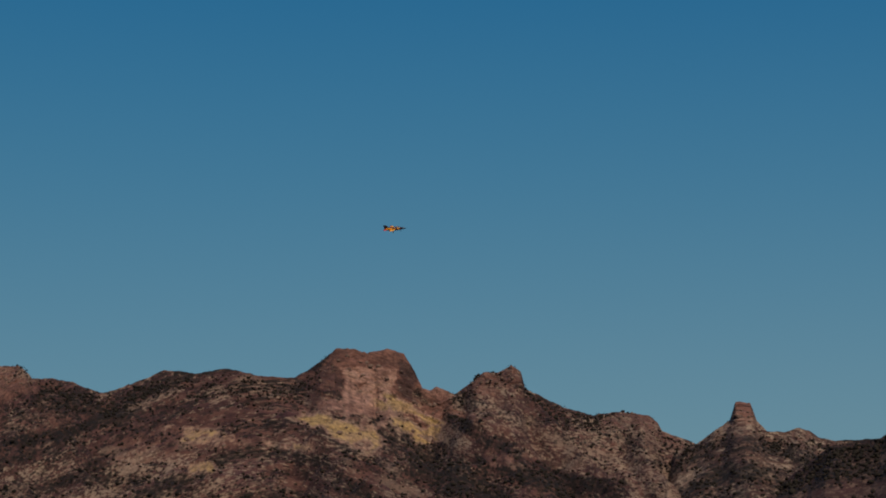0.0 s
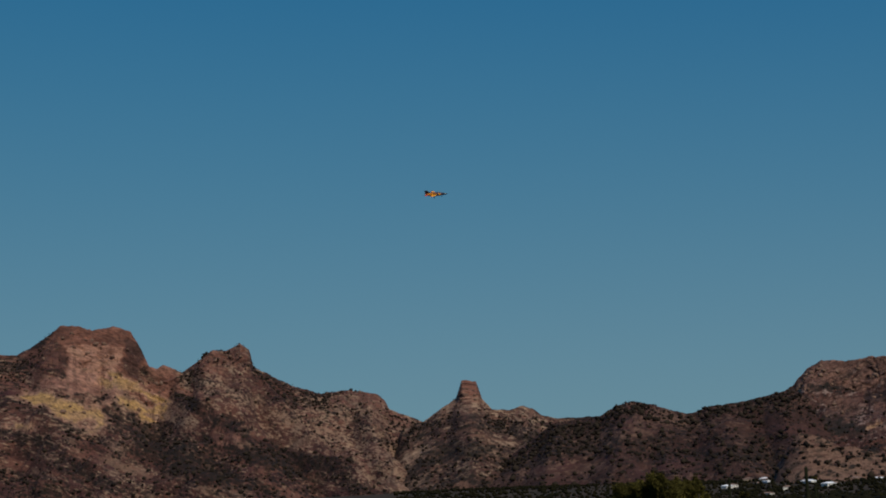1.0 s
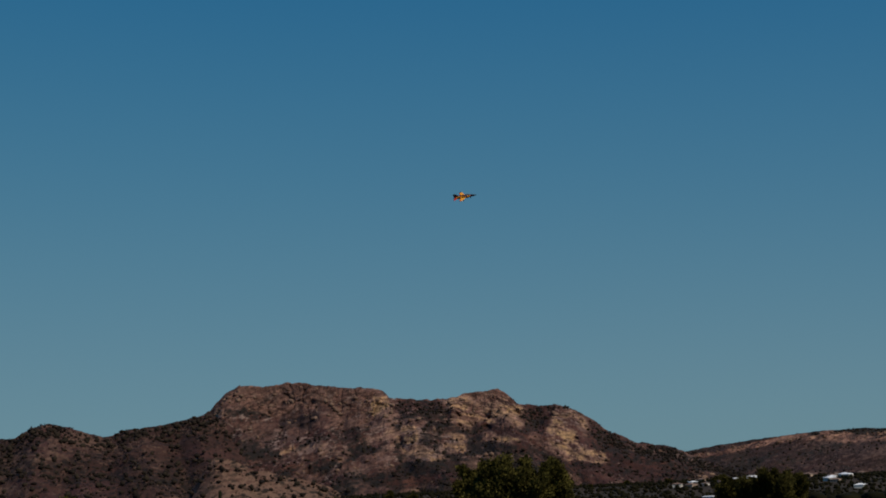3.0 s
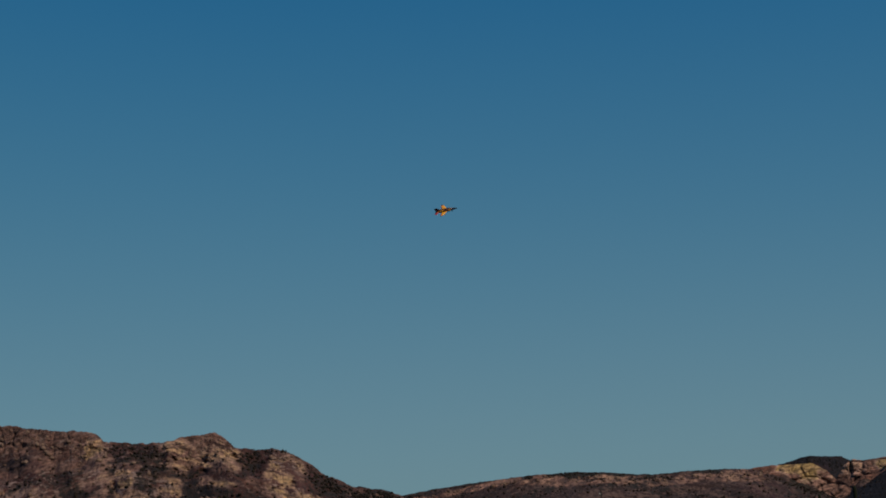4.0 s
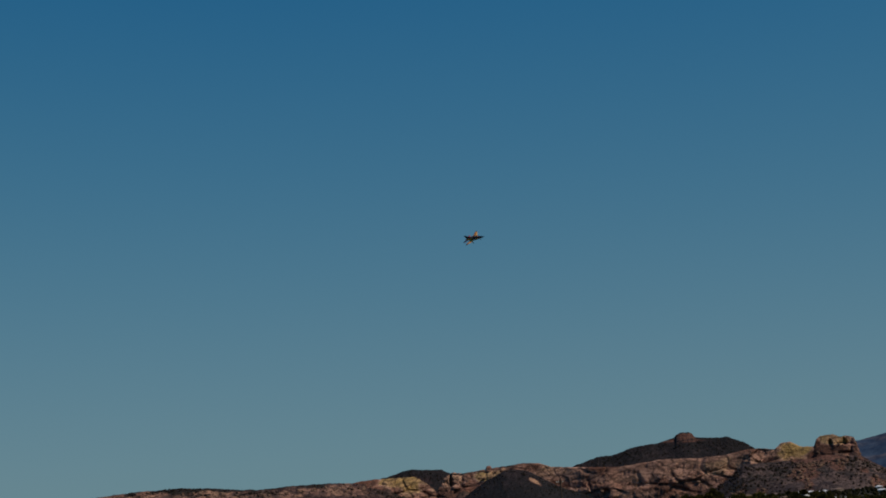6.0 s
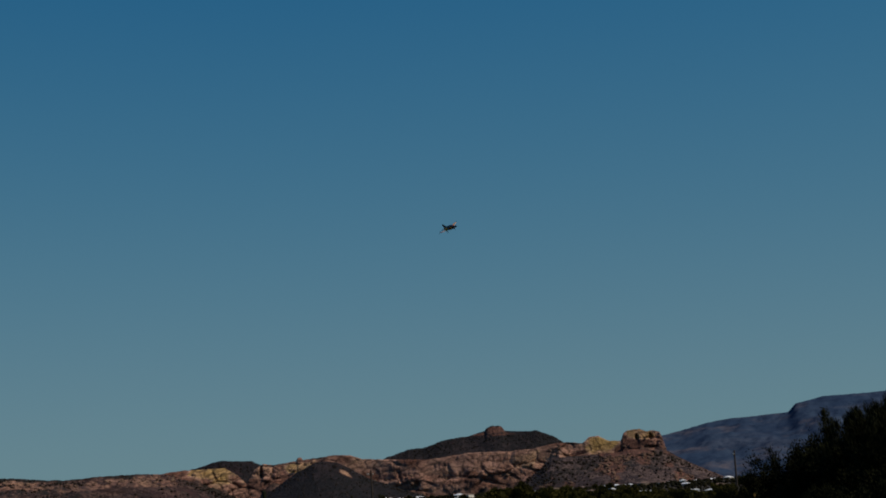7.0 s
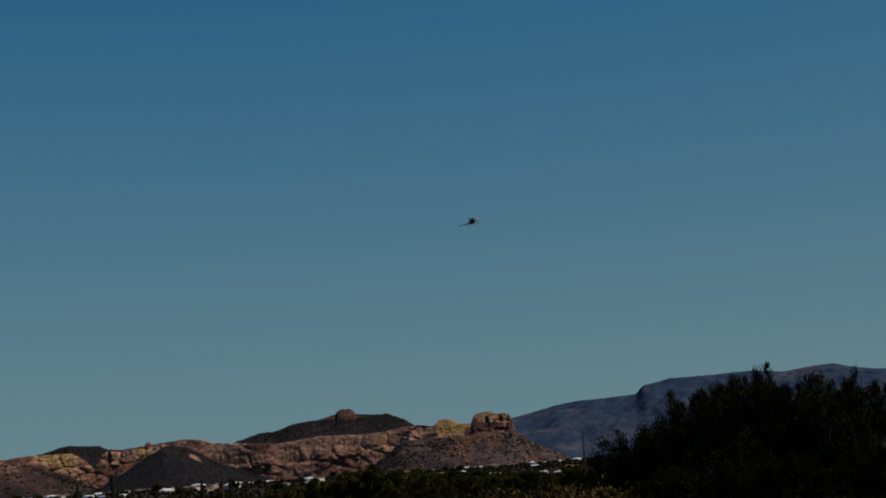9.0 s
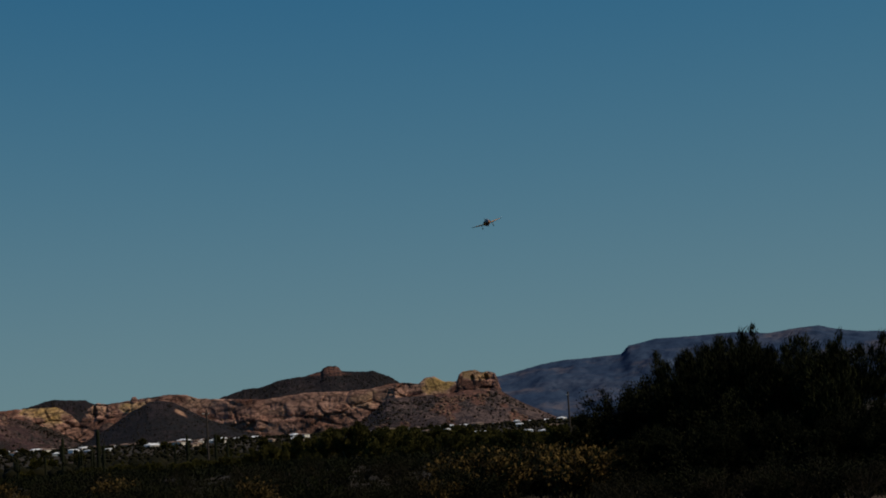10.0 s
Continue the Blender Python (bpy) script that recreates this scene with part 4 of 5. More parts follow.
# The thicket of tall trees beside the airfield.
def plumed_tree(label, seed, height, spread, stems, plumes=150, reach=0.75):
    """A palo verde: limbs that fork upwards, each ending in an upright plume of thin green twigs."""
    rng = np.random.default_rng(seed)
    limbs, tips = branching(rng, height * 0.8, spread, stems, 4, 0.10)
    tips = tips[1::5]
    k = np.array([1.0, 1.0, height * 0.84 / max(p[2] for p, _ in tips)])
    root = tagged(new("palo_verde_tree"), label, "tree", "palo verdes in the thicket")
    verts, faces = [], []
    for pts, radii in limbs:
        tube(verts, faces, [p * k for p in pts], radii, 5)
    soup("trunk", verts, faces, M_BARK, root)
    P, D = np.array([p * k for p, _ in tips]), np.array([d for _, d in tips])
    n = len(P)
    axis = D * 0.55 + np.array([0, 0, 0.85]) + rng.normal(size=(n, 3)) * 0.16
    axis /= np.linalg.norm(axis, axis=1, keepdims=True)
    long = reach * (0.35 + 0.75 * rng.random(n)) * (0.6 + 0.4 * P[:, 2] / height)
    ids = np.repeat(np.arange(n), plumes)
    t = rng.random(len(ids)) ** 0.8
    bow = np.array([0, 0, 1.0]) * (t ** 2 * 0.12)[:, None]
    wide = (0.05 + 0.11 * np.sin(np.clip(t * 1.15 + 0.1, 0, 1) * math.pi))[:, None]
    centre = P[ids] + axis[ids] * (t * long[ids])[:, None] + bow * long[ids][:, None] + rng.normal(size=(len(ids), 3)) * wide
    way = axis[ids] + rng.normal(size=(len(ids), 3)) * 0.40 + np.array([0, 0, 0.2])
    v, f = leaves(centre, way, 0.10 + 0.12 * rng.random(len(ids)), 0.014 + 0.016 * rng.random(len(ids)), rng)
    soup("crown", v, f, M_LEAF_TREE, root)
    return root, float(np.percentile(v[:, 2], 99.97))


big, big_tall = plumed_tree("tall dark green palo verde with upright twig sprays", 5, 3.6, 0.85, 8, 260, 1.0)
put_top(big, big_tall, -68.1, 46, 2.5, first=True)
slim, slim_tall = plumed_tree("slender dark green palo verde with feathery plumes", 9, 3.5, 0.42, 5, 260, 1.0)
put_top(slim, slim_tall, -71.35, 45.5, 2.25, first=True)
for b, r, top in [(-67.3, 47.5, 2.1), (-68.8, 47, 2.3), (-75.8, 47, 1.9), (-77.5, 49, 2.3)]:
    put_top(slim, slim_tall, b, r, top)
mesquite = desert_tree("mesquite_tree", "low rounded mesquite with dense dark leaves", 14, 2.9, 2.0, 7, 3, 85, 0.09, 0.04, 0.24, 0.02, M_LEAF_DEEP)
tagged(mesquite, group="mesquites in the thicket")
put_top(mesquite, 2.9, -65.5, 49, 0.9, first=True)
for b, r, top in [(-65.1, 50, 0.55), (-67.0, 45, 0.5), (-68.2, 44, 0.4), (-70.0, 44.5, -0.4), (-71.4, 44, -0.3), (-72.6, 44, -0.1), (-74.4, 44, 0.2), (-67.4, 40, -0.5), (-69.4, 40, -0.4), (-71.4, 40, -0.5), (-73.4, 40, -0.5), (-65.8, 41, -0.5)]:
    put_top(mesquite, 2.9, b, r, top)

# Round trees between the airfield and the village.
grove = [desert_tree("desert_tree", "round dark green desert tree in the scrub flat", 40 + i, 4.2, 2.6, 5, 2, 230, 0.22, 0.13, 0.40, 0.02, M_LEAF_GROVE) for i in range(3)]
for one in grove:
    tagged(one, group="desert trees on the flat")
spots = [(-28.6, 150, 0.98), (-29.3, 152, 0.86), (-30.1, 156, 0.55), (-27.8, 158, 0.72), (-15.2, 200, 0.28), (-16.2, 205, 0.15), (-14.4, 208, 0.12), (-36.8, 220, 0.28), (-37.6, 228, 0.2),
         (-35.8, 232, 0.15), (-55.3, 240, 0.02), (-56.1, 235, 0.28), (-56.9, 250, 0.15), (-57.8, 262, 0.08), (-58.7, 255, 0.04), (-54.4, 262, -0.05), (-59.6, 250, 0.0), (-60.6, 270, -0.12), (-53.2, 200, -0.3),
         (-61.7, 250, -0.25), (-57.3, 225, 0.05), (-62.6, 260, -0.1)]
for i in range(40):
    spots.append((dice.uniform(-66, -53), dice.uniform(190, 300), dice.uniform(-0.55, -0.1)))
for i in range(60):
    spots.append((dice.uniform(-54, -42), dice.uniform(190, 330), dice.uniform(-0.75, -0.48)))
for i in range(80):
    b, r = dice.uniform(-66, -17), 420 + 1150 * dice.random() ** 0.8
    spots.append((b, r, math.degrees(math.atan((spot(b, r)[2] + dice.uniform(1.8, 4.6) - EYE) / r))))
for i in range(44):
    b, r = dice.uniform(-64, -43), dice.uniform(700, 1250)
    spots.append((b, r, math.degrees(math.atan((spot(b, r)[2] + dice.uniform(3.2, 6.5) - EYE) / r))))
used = set()
for i, (b, r, top) in enumerate(spots):
    put_top(grove[i % 3], 4.4, b, r, top, first=i % 3 not in used)
    used.add(i % 3)

# Saguaros.
def saguaro(label, seed, height, arms):
    rng = random.Random(seed)
    root = tagged(new("saguaro"), label, "cactus")

    def ribbed(bm, pts, radius):
        rings, sides = [], 20
        for i, p in enumerate(pts):
            d = (pts[min(i + 1, len(pts) - 1)] - pts[max(i - 1, 0)]).normalized()
            u = d.cross(Vector((0.2, 1, 0.1))).normalized()
            w = d.cross(u)
            k = i / (len(pts) - 1)
            rad = radius * (math.sqrt(max(0.0, 1 - ((k - 0.9) / 0.1) ** 2)) if k > 0.9 else 0.88 + 0.12 * math.sin(k * math.pi)) + 0.005
            rings.append([bm.verts.new(p + rad * (1 if j % 2 else 0.86) * (math.cos(2 * math.pi * j / sides) * u + math.sin(2 * math.pi * j / sides) * w)) for j in range(sides)])
        for a, b in zip(rings, rings[1:]):
            for j in range(sides):
                bm.faces.new((a[j], a[(j + 1) % sides], b[(j + 1) % sides], b[j]))
        bm.faces.new(rings[-1])
        return bm

    part("trunk", ribbed(bmesh.new(), [Vector((0, 0, -0.2 + (height + 0.2) * i / 20)) for i in range(21)], 0.235), M_CACTUS, root)
    for i in range(arms):
        t, z0, out, up = rng.uniform(0, 6.28), height * rng.uniform(0.38, 0.55), rng.uniform(0.5, 0.75), height * rng.uniform(0.18, 0.36)
        c, s_ = math.cos(t), math.sin(t)
        pts = [Vector((c * out * math.sin(q * 1.571), s_ * out * math.sin(q * 1.571), z0 + 0.45 * (1 - math.cos(q * 1.571)))) for q in (0.15, 0.35, 0.55, 0.75, 1.0)]
        pts += [Vector((c * out, s_ * out, z0 + 0.45 + up * q / 8)) for q in range(1, 9)]
        part("arm", ribbed(bmesh.new(), pts, 0.16), M_CACTUS, root)
    return root


sag = [saguaro("tall saguaro cactus with two upturned arms", 3, 6.5, 2), saguaro("slender saguaro cactus without arms", 4, 6.0, 0), saguaro("stout saguaro cactus with several arms", 5, 6.0, 3)]
for one in sag:
    tagged(one, group="saguaros on the flat")
first = set()
for b, r, top, k in [(-47.27, 260, 0.46, 0), (-48.34, 250, 0.66, 1), (-48.5, 255, 0.18, 1), (-50.68, 240, 0.05, 1), (-51.06, 240, 0.34, 0), (-51.94, 260, 0.32, 1), (-48.13, 270, 0.1, 1), (-60.0, 250, -0.06, 2),
                     (-47.75, 270, -0.02, 2), (-45.9, 180, -0.1, 2), (-52.3, 270, 0.1, 1), (-46.73, 265, -0.05, 1), (-48.2, 262, -0.05, 1), (-48.47, 268, -0.08, 1), (-17.45, 260, 0.21, 1), (-19.8, 250, 0.46, 1), (-20.06, 255, -0.1, 0), (-41.3, 260, 0.3, 0), (-43.6, 255, 0.2, 1)]:
    put_top(sag[k], (6.5, 6.0, 6.0)[k], b, r, top, first=k not in first)
    first.add(k)


# ---- village ----
def house(label, wide, deep, tall, pitch, wall_material, roof_material):
    root = tagged(new("house"), label, "house")
    walls = part("wall", block(bmesh.new(), (-wide / 2, -deep / 2, -0.6), (wide / 2, deep / 2, tall), 0.05), wall_material, root)
    bm = bmesh.new()
    o, h = 0.5, tall + 0.004
    low = [bm.verts.new((x * (wide / 2 + o), y * (deep / 2 + o), h)) for x, y in ((-1, -1), (1, -1), (1, 1), (-1, 1))]
    mid = [bm.verts.new((x * (wide / 2 + o), y * (deep / 2 + o), h + 0.22)) for x, y in ((-1, -1), (1, -1), (1, 1), (-1, 1))]
    top = [bm.verts.new((x * (wide / 2 + o - min(deep / 2, wide / 2) * 0.8), 0, h + 0.22 + pitch)) for x in (-1, 1)]
    bm.faces.new(low)
    for i in range(4):
        bm.faces.new((low[i], low[(i + 1) % 4], mid[(i + 1) % 4], mid[i]))
    bm.faces.new((mid[0], mid[1], top[1], top[0]))
    bm.faces.new((mid[2], mid[3], top[0], top[1]))
    bm.faces.new((mid[1], mid[2], top[1]))
    bm.faces.new((mid[3], mid[0], top[0]))
    part("roof", bm, roof_material, root)
    for side in (-1, 1):
        for k in range(3):
            x = wide * (-0.32 + 0.32 * k)
            y = side * (deep / 2 + 0.02)
            if k == 1 and side == -1:
                part("door", block(bmesh.new(), (x - 0.5, y - 0.03, -0.05), (x + 0.5, y + 0.03, 2.05), 0.01), M_DOOR, root)
            else:
                part("window", block(bmesh.new(), (x - 0.8, y - 0.03, 0.95), (x + 0.8, y + 0.03, 2.1), 0.02), M_GLASS, root)
    return root


kinds = [house("low pale stucco house with a bright white roof", 15, 9, 2.9, 1.5, M_STUCCO, M_WHITE_ROOF), house("long white mobile home with a flat white roof", 17, 5, 2.8, 0.8, M_WHITE_ROOF, M_WHITE_ROOF),
         house("tan stucco house with a brown shingle roof", 13, 10, 3.0, 1.4, M_TAN, M_TILE_ROOF), house("pale stucco house with a brown roof", 12, 9, 3.0, 1.2, M_STUCCO, M_TILE_ROOF)]
for one in kinds:
    tagged(one, group="houses of the village")
homes = [(-62.3, 900, 0), (-61.7, 930, 1), (-60.2, 960, 1), (-59.0, 1250, 0), (-55.0, 1020, 3), (-54.5, 1060, 0), (-53.1, 1400, 0), (-53.6, 1450, 3), (-52.6, 1250, 1), (-50.0, 1080, 3), (-48.8, 1150, 1), (-47.9, 1200, 0),
         (-46.5, 1280, 0), (-46.2, 1350, 3), (-45.8, 1080, 3), (-18.6, 880, 3), (-36.0, 1200, 1), (-38.7, 1050, 0), (-39.6, 900, 0), (-41.0, 1150, 1), (-35.0, 850, 1)]
for i in range(190):
    homes.append((dice.choice((dice.uniform(-63, -44), dice.uniform(-44, -34), dice.uniform(-22, -17), dice.uniform(-63, -44))), dice.uniform(980, 1650), dice.choice((0, 1, 0, 2, 2, 3, 3))))
first = set()
for b, r, k in homes:
    put(kinds[k], b, r + 120, dice.uniform(0.42, 0.66), b + dice.uniform(20, 160), first=k not in first)
    first.add(k)


def power_pole():
    root = tagged(new("power_pole"), "weathered wooden power pole with a crossarm", "pole")
    bm = bmesh.new()
    bmesh.ops.create_cone(bm, cap_ends=True, segments=10, radius1=0.19, radius2=0.13, depth=10.5, matrix=Matrix.Translation((0, 0, 4.75)))
    part("post", bm, M_POLE, root)
    part("crossarm", block(bmesh.new(), (-1.2, 0.135, 9.2), (1.2, 0.235, 9.34), 0.01), M_POLE, root)
    for x in (-1.05, -0.45, 0.45, 1.05):
        bm = bmesh.new()
        bmesh.ops.create_cone(bm, cap_ends=True, segments=8, radius1=0.06, radius2=0.04, depth=0.2, matrix=Matrix.Translation((x, 0.185, 9.44)))
        part("insulator", bm, M_STUCCO, root)
    return root


pole = power_pole()
tagged(pole, group="power poles")
put(pole, -63.05, 310, 1.0, 31, first=True)
put(pole, -51.70, 300, 1.0, 10)
put(pole, -40.6, 320, 0.95, 40)

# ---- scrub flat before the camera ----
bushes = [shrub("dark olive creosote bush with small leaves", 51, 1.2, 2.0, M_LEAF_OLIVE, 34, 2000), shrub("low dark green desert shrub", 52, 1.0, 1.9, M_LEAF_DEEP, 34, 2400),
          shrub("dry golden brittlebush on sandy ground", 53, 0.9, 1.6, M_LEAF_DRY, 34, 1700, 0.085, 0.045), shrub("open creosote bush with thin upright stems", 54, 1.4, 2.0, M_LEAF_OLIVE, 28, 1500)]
tall_ = (1.2, 1.0, 0.9, 1.4)
for one in bushes:
    tagged(one, group="shrubs on the scrub flat")
first = set()
for i in range(292):
    if i < 30:
        b, r, high = dice.uniform(-76, -64), dice.uniform(33, 38), dice.uniform(-2.1, -1.5)
    elif i < 46:
        b, r, high = dice.uniform(-76, -61), dice.uniform(38, 44), dice.uniform(-1.5, -0.9)
    elif i < 84:
        b, r, high = dice.uniform(-65.3, -59.3), dice.uniform(41, 54), dice.uniform(-1.15, -0.62)
    elif i < 136:
        b, r, high = dice.uniform(-60.5, -46), dice.uniform(37, 50), dice.uniform(-1.9, -1.0)
    else:
        b, r = dice.uniform(-78, -43), 40 + 65 * dice.random() ** 1.1
        high = dice.uniform(-1.3, -0.5)
        if -65.5 < b < -56.5 and r < 62:
            r += 30
    golden = dice.random() < (0.8 if 46 <= i < 84 else 0.07 if i >= 84 else 0)
    k = 2 if golden else dice.choice((0, 0, 1, 1, 3, 1))
    high = min(high, math.degrees(math.atan((spot(b, r)[2] + 1.45 * tall_[k] - EYE) / r)))
    high = max(high, math.degrees(math.atan((spot(b, r)[2] + 0.55 * tall_[k] - EYE) / r)))
    put_top(bushes[k], tall_[k], b, r, high, first=k not in first)
    first.add(k)


def far_shrubs():
    """The shrubs further out on the flat, as one mass of small leaves."""
    rng = np.random.default_rng(78)
    n, per = 1600, 170
    b, r = np.radians(rng.uniform(-82, -38, n)), 90 + 260 * rng.random(n)
    x, y = -np.sin(b) * r, np.cos(b) * r
    size = 0.5 + 0.5 * rng.random(n)
    way = rng.normal(size=(n, per, 3))
    way[..., 2] = np.abs(way[..., 2])
    way /= np.linalg.norm(way, axis=2, keepdims=True)
    reach = size[:, None, None] * (0.45 + 0.6 * rng.random((n, per, 1)))
    c = np.stack([x, y, ground_height(x, y)], -1)[:, None, :] + way * reach * np.array([1.25, 1.25, 1.0])
    v, f = leaves(c.reshape(-1, 3), way.reshape(-1, 3) + np.array([0, 0, 0.4]), 0.12 + 0.12 * rng.random(n * per), 0.07 + 0.05 * rng.random(n * per), rng)
    tagged(soup("distant_shrubs", v, f, M_LEAF_DEEP), "dense olive shrubs spreading across the flat", "shrubs", kind="stuff")


far_shrubs()


def dry_grass():
    """Low tufts of dead grass between the shrubs."""
    rng = np.random.default_rng(81)
    n, per = 3200, 16
    b, r = np.radians(rng.uniform(-82, -42, n)), 34 + 62 * rng.random(n) ** 1.3
    x, y = -np.sin(b) * r, np.cos(b) * r
    way = rng.normal(size=(n, per, 3)) * np.array([0.5, 0.5, 0.2]) + np.array([0, 0, 0.9])
    long = 0.10 + 0.16 * rng.random((n, per))
    c = np.stack([x, y, ground_height(x, y)], -1)[:, None, :] + way * long[..., None] * 0.45 + rng.normal(size=(n, per, 3)) * np.array([0.16, 0.16, 0])
    v, f = leaves(c.reshape(-1, 3), way.reshape(-1, 3), long.ravel(), 0.03 + 0.03 * rng.random(n * per), rng)
    tagged(soup("dry_grass", v, f, M_FLAT), "dark dry grass tufts on the airfield's edge", "grass", kind="stuff")


dry_grass()


def flat_scrub():
    rng = np.random.default_rng(77)
    n = 46000
    b, r = np.radians(rng.uniform(-67, -7, n)), np.where(rng.random(n) < 0.6, 340 + 560 * rng.random(n), 900 + 800 * rng.random(n))
    x, y = -np.sin(b) * r, np.cos(b) * r
    bl = blobs("flat_scrub", np.stack([x, y, ground_height(x, y)], -1), np.where(r > 900, 0.8, 1.0) * (0.7 + 1.5 * rng.random(n) ** 2), M_FLAT, rng, 0.8)
    tagged(bl, "dark desert scrub covering the sandy flat", "scrub", kind="stuff")


flat_scrub()


# ---- the model jet ----
def loft(sections, power=2.3, sides=24):
    """A body through sections (y, half width, half height, middle height)."""
    bm, rings = bmesh.new(), []
    for y, w, h, z in sections:
        ring = []
        for j in range(sides):
            t = 2 * math.pi * j / sides
            c, s_ = math.cos(t), math.sin(t)
            ring.append(bm.verts.new((math.copysign(abs(c) ** (2 / power), c) * w, y, z + math.copysign(abs(s_) ** (2 / power), s_) * h)))
        rings.append(ring)
    for a, b in zip(rings, rings[1:]):
        for j in range(sides):
            bm.faces.new((a[j], a[(j + 1) % sides], b[(j + 1) % sides], b[j]))
    bm.faces.new(rings[0])
    bm.faces.new(rings[-1])
    return bm


def blade(root_at, tip_at, root_chord, tip_chord, thick, tip_thick, flat):
    """A wing or fin from its root to its tip leading edges; flat: the direction of its thickness."""
    bm, rings = bmesh.new(), []
    flat = Vector(flat)
    foil = [(0, 0), (0.06, 0.32), (0.25, 0.5), (0.5, 0.42), (0.8, 0.18), (1, 0.02), (0.8, -0.16), (0.5, -0.36), (0.25, -0.42), (0.06, -0.28)]
    for k in range(7):
        q = k / 6
        at = Vector(root_at).lerp(Vector(tip_at), q)
        chord, th = root_chord + (tip_chord - root_chord) * q, thick + (tip_thick - thick) * q
        if k == 6:
            th *= 0.4
        rings.append([bm.verts.new(at + Vector((0, -u * chord, 0)) + flat * (v * th)) for u, v in foil])
    n = len(foil)
    for a, b in zip(rings, rings[1:]):
        for j in range(n):
            bm.faces.new((a[j], a[(j + 1) % n], b[(j + 1) % n], b[j]))
    bm.faces.new(rings[0])
    bm.faces.new(rings[-1])
    return bm


def wheel(parent, at, radius, width):
    bm = bmesh.new()
    bmesh.ops.create_cone(bm, cap_ends=True, segments=18, radius1=radius, radius2=radius, depth=width, matrix=pose(*at, 0, 90, 0))
    bmesh.ops.bevel(bm, geom=[e for e in bm.edges if len(e.link_faces) == 2 and e.calc_face_angle(0) > 1], offset=width * 0.25, segments=2, affect="EDGES")
    part("tyre", bm, M_RUBBER, parent)


def model_jet():
    jet = tagged(new("model_jet"), "maroon model jet with orange flanks and wings, black fin, wheels down", "model aircraft")
    part("fuselage", loft([(-1.02, 0.10, 0.105, 0.02), (-0.8, 0.13, 0.14, 0.02), (-0.5, 0.165, 0.165, 0.015), (-0.1, 0.19, 0.18, 0.01), (0.25, 0.18, 0.172, 0.01), (0.5, 0.142, 0.155, 0.005), (0.72, 0.108, 0.125, -0.005)]),
         M_MAROON, jet, "dark maroon painted fuselage", True)
    part("nose_cone", loft([(0.724, 0.106, 0.122, -0.005), (0.9, 0.082, 0.096, -0.012), (1.06, 0.054, 0.062, -0.02), (1.18, 0.026, 0.03, -0.025), (1.245, 0.004, 0.005, -0.028)]), M_BLACK, jet, "black nose cone", True)
    part("probe", loft([(1.245, 0.005, 0.005, -0.028), (1.36, 0.003, 0.003, -0.028)], sides=8), M_BLACK, jet)
    part("belly_panel", loft([(-0.85, 0.06, 0.02, -0.112), (-0.4, 0.10, 0.03, -0.142), (0.1, 0.11, 0.03, -0.158), (0.5, 0.07, 0.022, -0.142)]), M_MAROON, jet, "maroon belly", True)
    canopy = part("canopy", loft([(0.02, 0.04, 0.02, 0.175), (0.14, 0.078, 0.07, 0.172), (0.3, 0.085, 0.09, 0.162), (0.46, 0.074, 0.074, 0.142), (0.62, 0.025, 0.018, 0.122)], 2.0), M_CANOPY, jet, "glossy tinted canopy", True)
    part("canopy_frame", loft([(0.29, 0.088, 0.094, 0.162), (0.31, 0.088, 0.094, 0.162)], 2.0), M_ORANGE, canopy)
    part("spine", loft([(-0.7, 0.035, 0.03, 0.155), (-0.35, 0.055, 0.045, 0.17), (0.0, 0.055, 0.045, 0.18), (0.06, 0.05, 0.04, 0.18)]), M_MAROON, jet, "maroon spine", True)
    nozzle = part("nozzle", loft([(-1.10, 0.07, 0.07, 0.02), (-1.06, 0.08, 0.08, 0.02), (-1.022, 0.09, 0.094, 0.02)]), M_METAL, jet, "burnt metal exhaust nozzle", True)
    for side in (-1, 1):
        intake = part("intake", loft([(-0.25, 0.03, 0.07, 0.03), (0.05, 0.05, 0.085, 0.02), (0.3, 0.052, 0.085, 0.02)]), M_MAROON, jet, "maroon air intake", True)
        intake.location = (side * 0.185, 0, 0.02)
        flank = part("flank_panel", loft([(-1.0, 0.022, 0.068, 0.03), (-0.75, 0.038, 0.105, 0.03), (-0.45, 0.044, 0.122, 0.03), (-0.1, 0.044, 0.118, 0.02), (0.25, 0.036, 0.10, 0.015), (0.5, 0.018, 0.06, 0.01)]), M_ORANGE, jet, "orange flank panel", True)
        for v in flank.data.vertices:
            v.co.x += side * (0.158 - 0.075 * max(0.0, abs(v.co.y + 0.1) - 0.25) ** 1.1)
        wing = part("wing", blade((side * 0.14, 0.20, -0.03), (side * 0.93, -0.25, 0.045), 0.66, 0.27, 0.066, 0.028, (0, 0, 1)), M_ORANGE, jet, "orange tapered wing", True)
        # a separate panel makes the wing darker below than above
        part("underside", blade((side * 0.17, 0.15, -0.052), (side * 0.90, -0.255, 0.032), 0.58, 0.23, 0.030, 0.012, (0, 0, 1)), M_MAROON, wing, "dark maroon wing underside", True)
        part("aileron", blade((side * 0.52, -0.375, 0.012), (side * 0.88, -0.455, 0.042), 0.11, 0.085, 0.020, 0.016, (0, 0, 1)), M_RED, wing, "red aileron", True)
        part("wing_tip", blade((side * 0.932, -0.245, 0.045), (side * 1.035, -0.31, 0.054), 0.28, 0.20, 0.03, 0.018, (0, 0, 1)), M_BLACK, wing, "black wing tip", True)
        part("tailplane", blade((side * 0.10, -0.66, 0.03), (side * 0.54, -0.92, 0.03), 0.44, 0.25, 0.034, 0.016, (0, 0, 1)), M_RED, jet, "red tailplane", True)
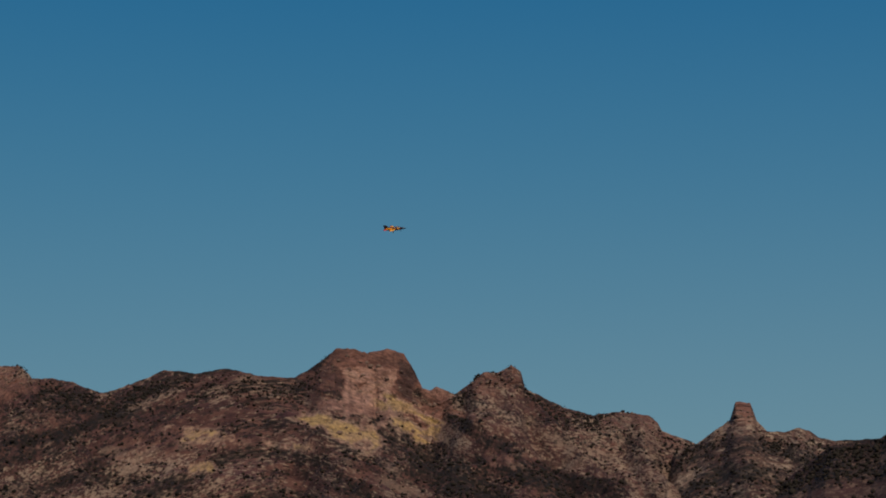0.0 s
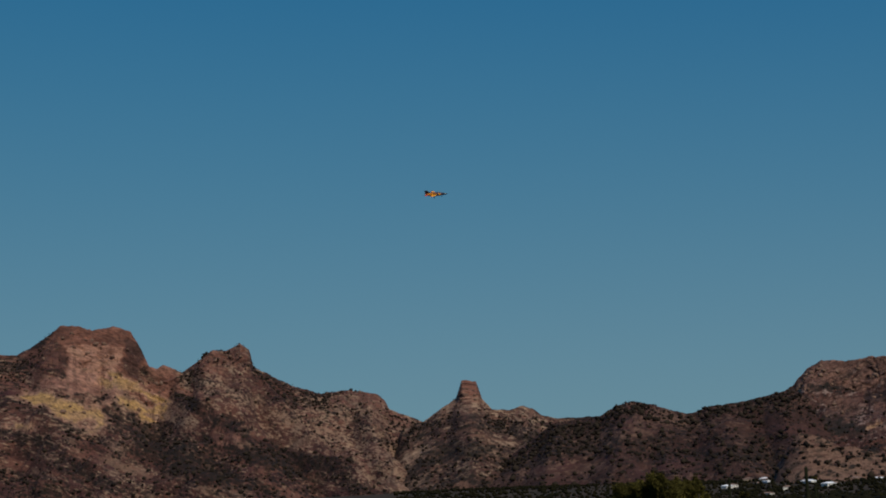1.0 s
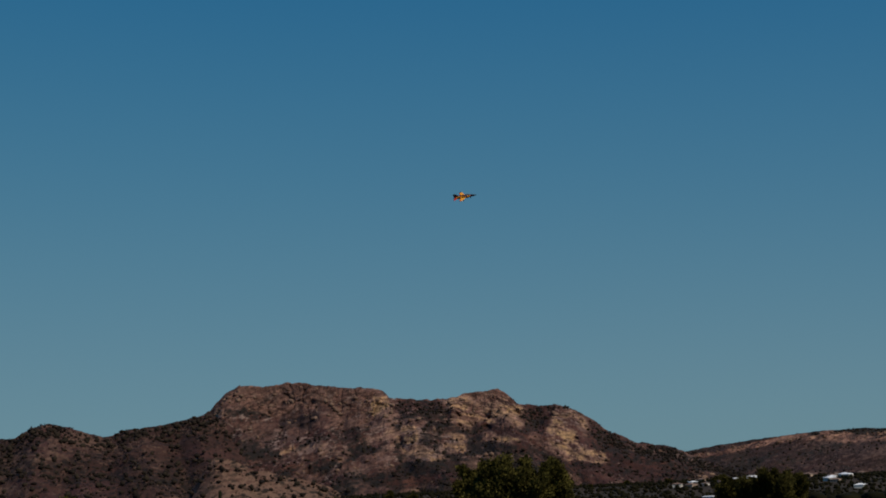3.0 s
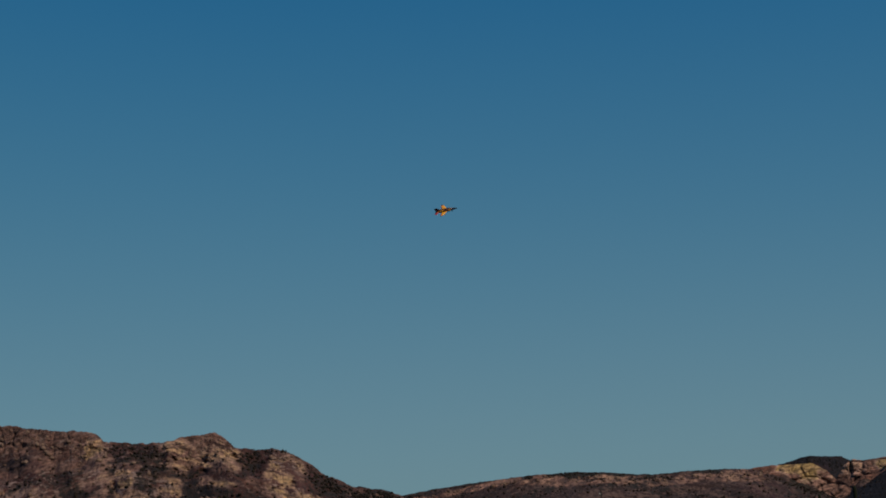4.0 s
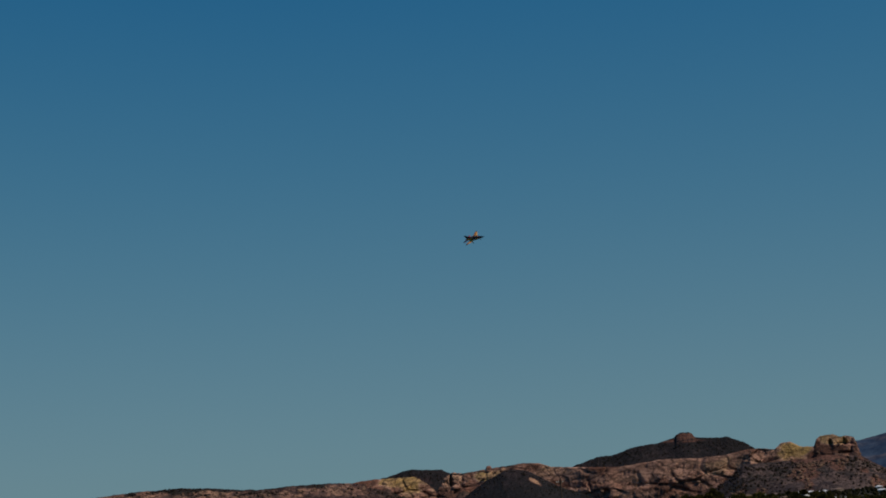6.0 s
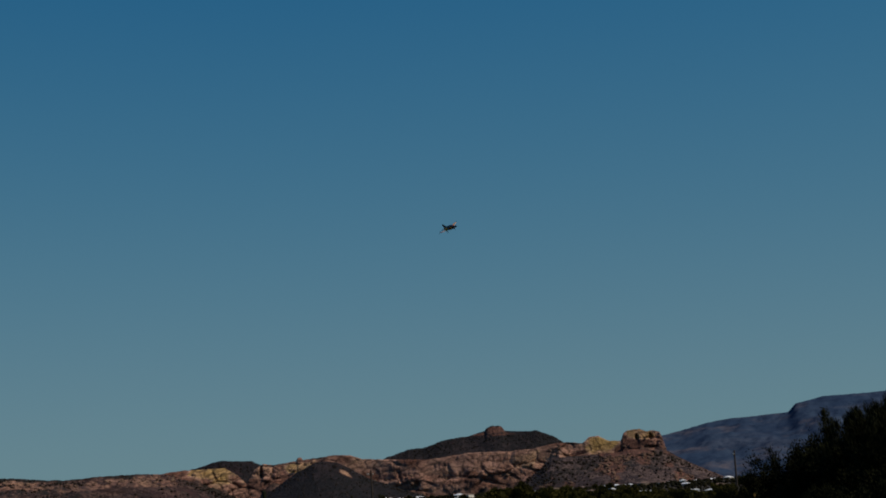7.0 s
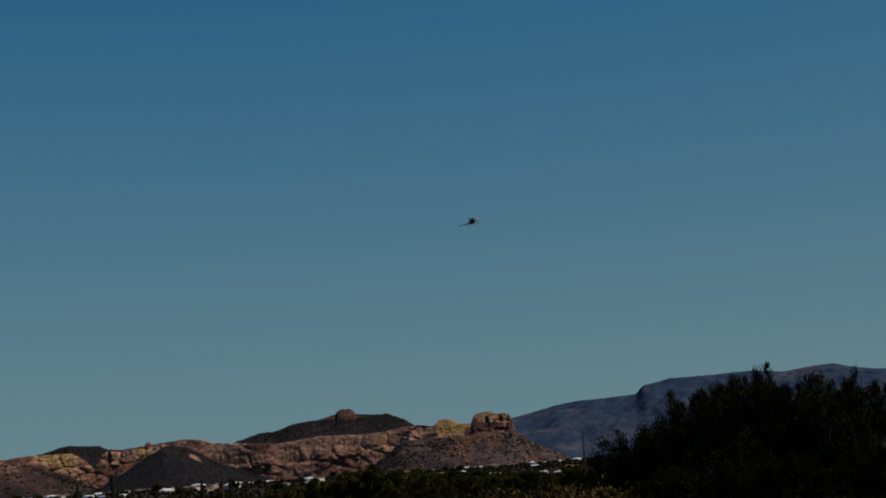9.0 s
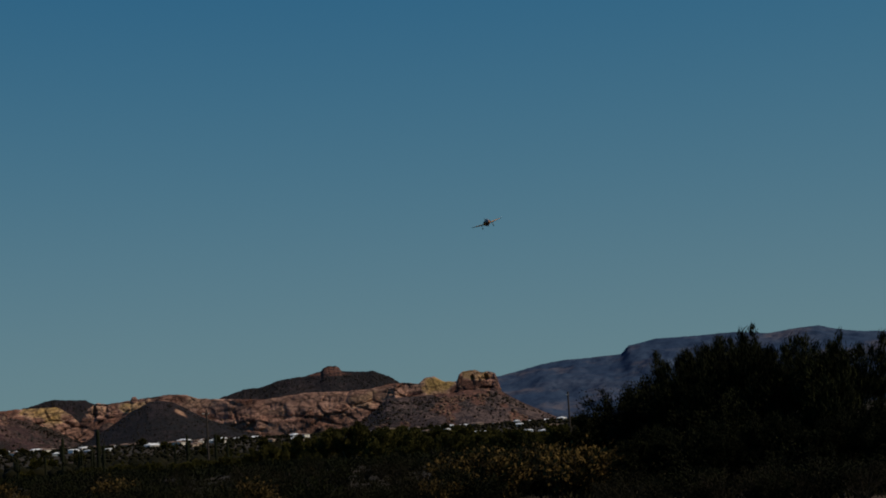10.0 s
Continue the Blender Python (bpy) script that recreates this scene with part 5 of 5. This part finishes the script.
        leg = part("main_leg", block(bmesh.new(), (side * 0.34 - 0.012, -0.15, -0.27), (side * 0.34 + 0.012, -0.12, -0.03), 0.004), M_METAL, jet)
        wheel(leg, (side * 0.34 + side * 0.03, -0.135, -0.27), 0.055, 0.035)
        part("gear_door", block(bmesh.new(), (side * 0.40, -0.22, -0.17), (side * 0.406, -0.06, -0.04), 0.002), M_ORANGE, jet)
    part("fin", blade((0, -0.46, 0.12), (0, -0.88, 0.45), 0.60, 0.29, 0.04, 0.02, (1, 0, 0)), M_BLACK, jet, "black swept fin", True)
    leg = part("nose_leg", block(bmesh.new(), (-0.012, 0.60, -0.27), (0.012, 0.63, -0.08), 0.004), M_METAL, jet)
    wheel(leg, (0, 0.615, -0.27), 0.045, 0.03)
    return jet


model = model_jet()


def motions():
    rows = [(0.0, -4.13, 187.4, 31.06, 2, 27, -93), (0.5, 12.09, 185.56, 30.87, 1, 27, -98), (1.0, 27.85, 182.33, 30.8, 0, 27, -102), (1.5, 43.31, 178.91, 29.94, 1, 28, -105.6),
            (2.0, 58.12, 174.19, 29.62, 3, 30, -109), (2.5, 72.48, 168.7, 29.69, 6, 33, -113), (3.0, 85.68, 162.3, 30.24, 8, 37, -118), (4.5, 117.84, 140.13, 32.78, 9, 48, -141),
            (5.0, 124.17, 129.84, 31.7, 6, 51, -154), (5.2, 126.04, 126.43, 29.81, 4, 51, -159), (6.5, 129.94, 100.11, 25.46, -3, 38, -199), (7.0, 128.28, 90.94, 23.57, -3, 32, -208),
            (7.5, 125.34, 83.05, 22.28, -2, 27, -215), (8.0, 122.02, 76.4, 21.07, -2, 24, -221), (8.5, 118.16, 70.53, 19.62, -1, 20, -227), (9.0, 113.34, 65.23, 17.99, -1, 18, -233),
            (9.5, 107.56, 60.69, 15.75, -1, 17, -236), (10.0, 101.54, 56.64, 13.08, -1, 16, -238)]
    # seconds, place, nose up, bank, heading
    walk(model, [(t, pose(x, y, z + EYE, 0, 0, heading) @ pose(0, 0, 0, nose, bank, 0)) for t, x, y, z, nose, bank, heading in rows])


motions()
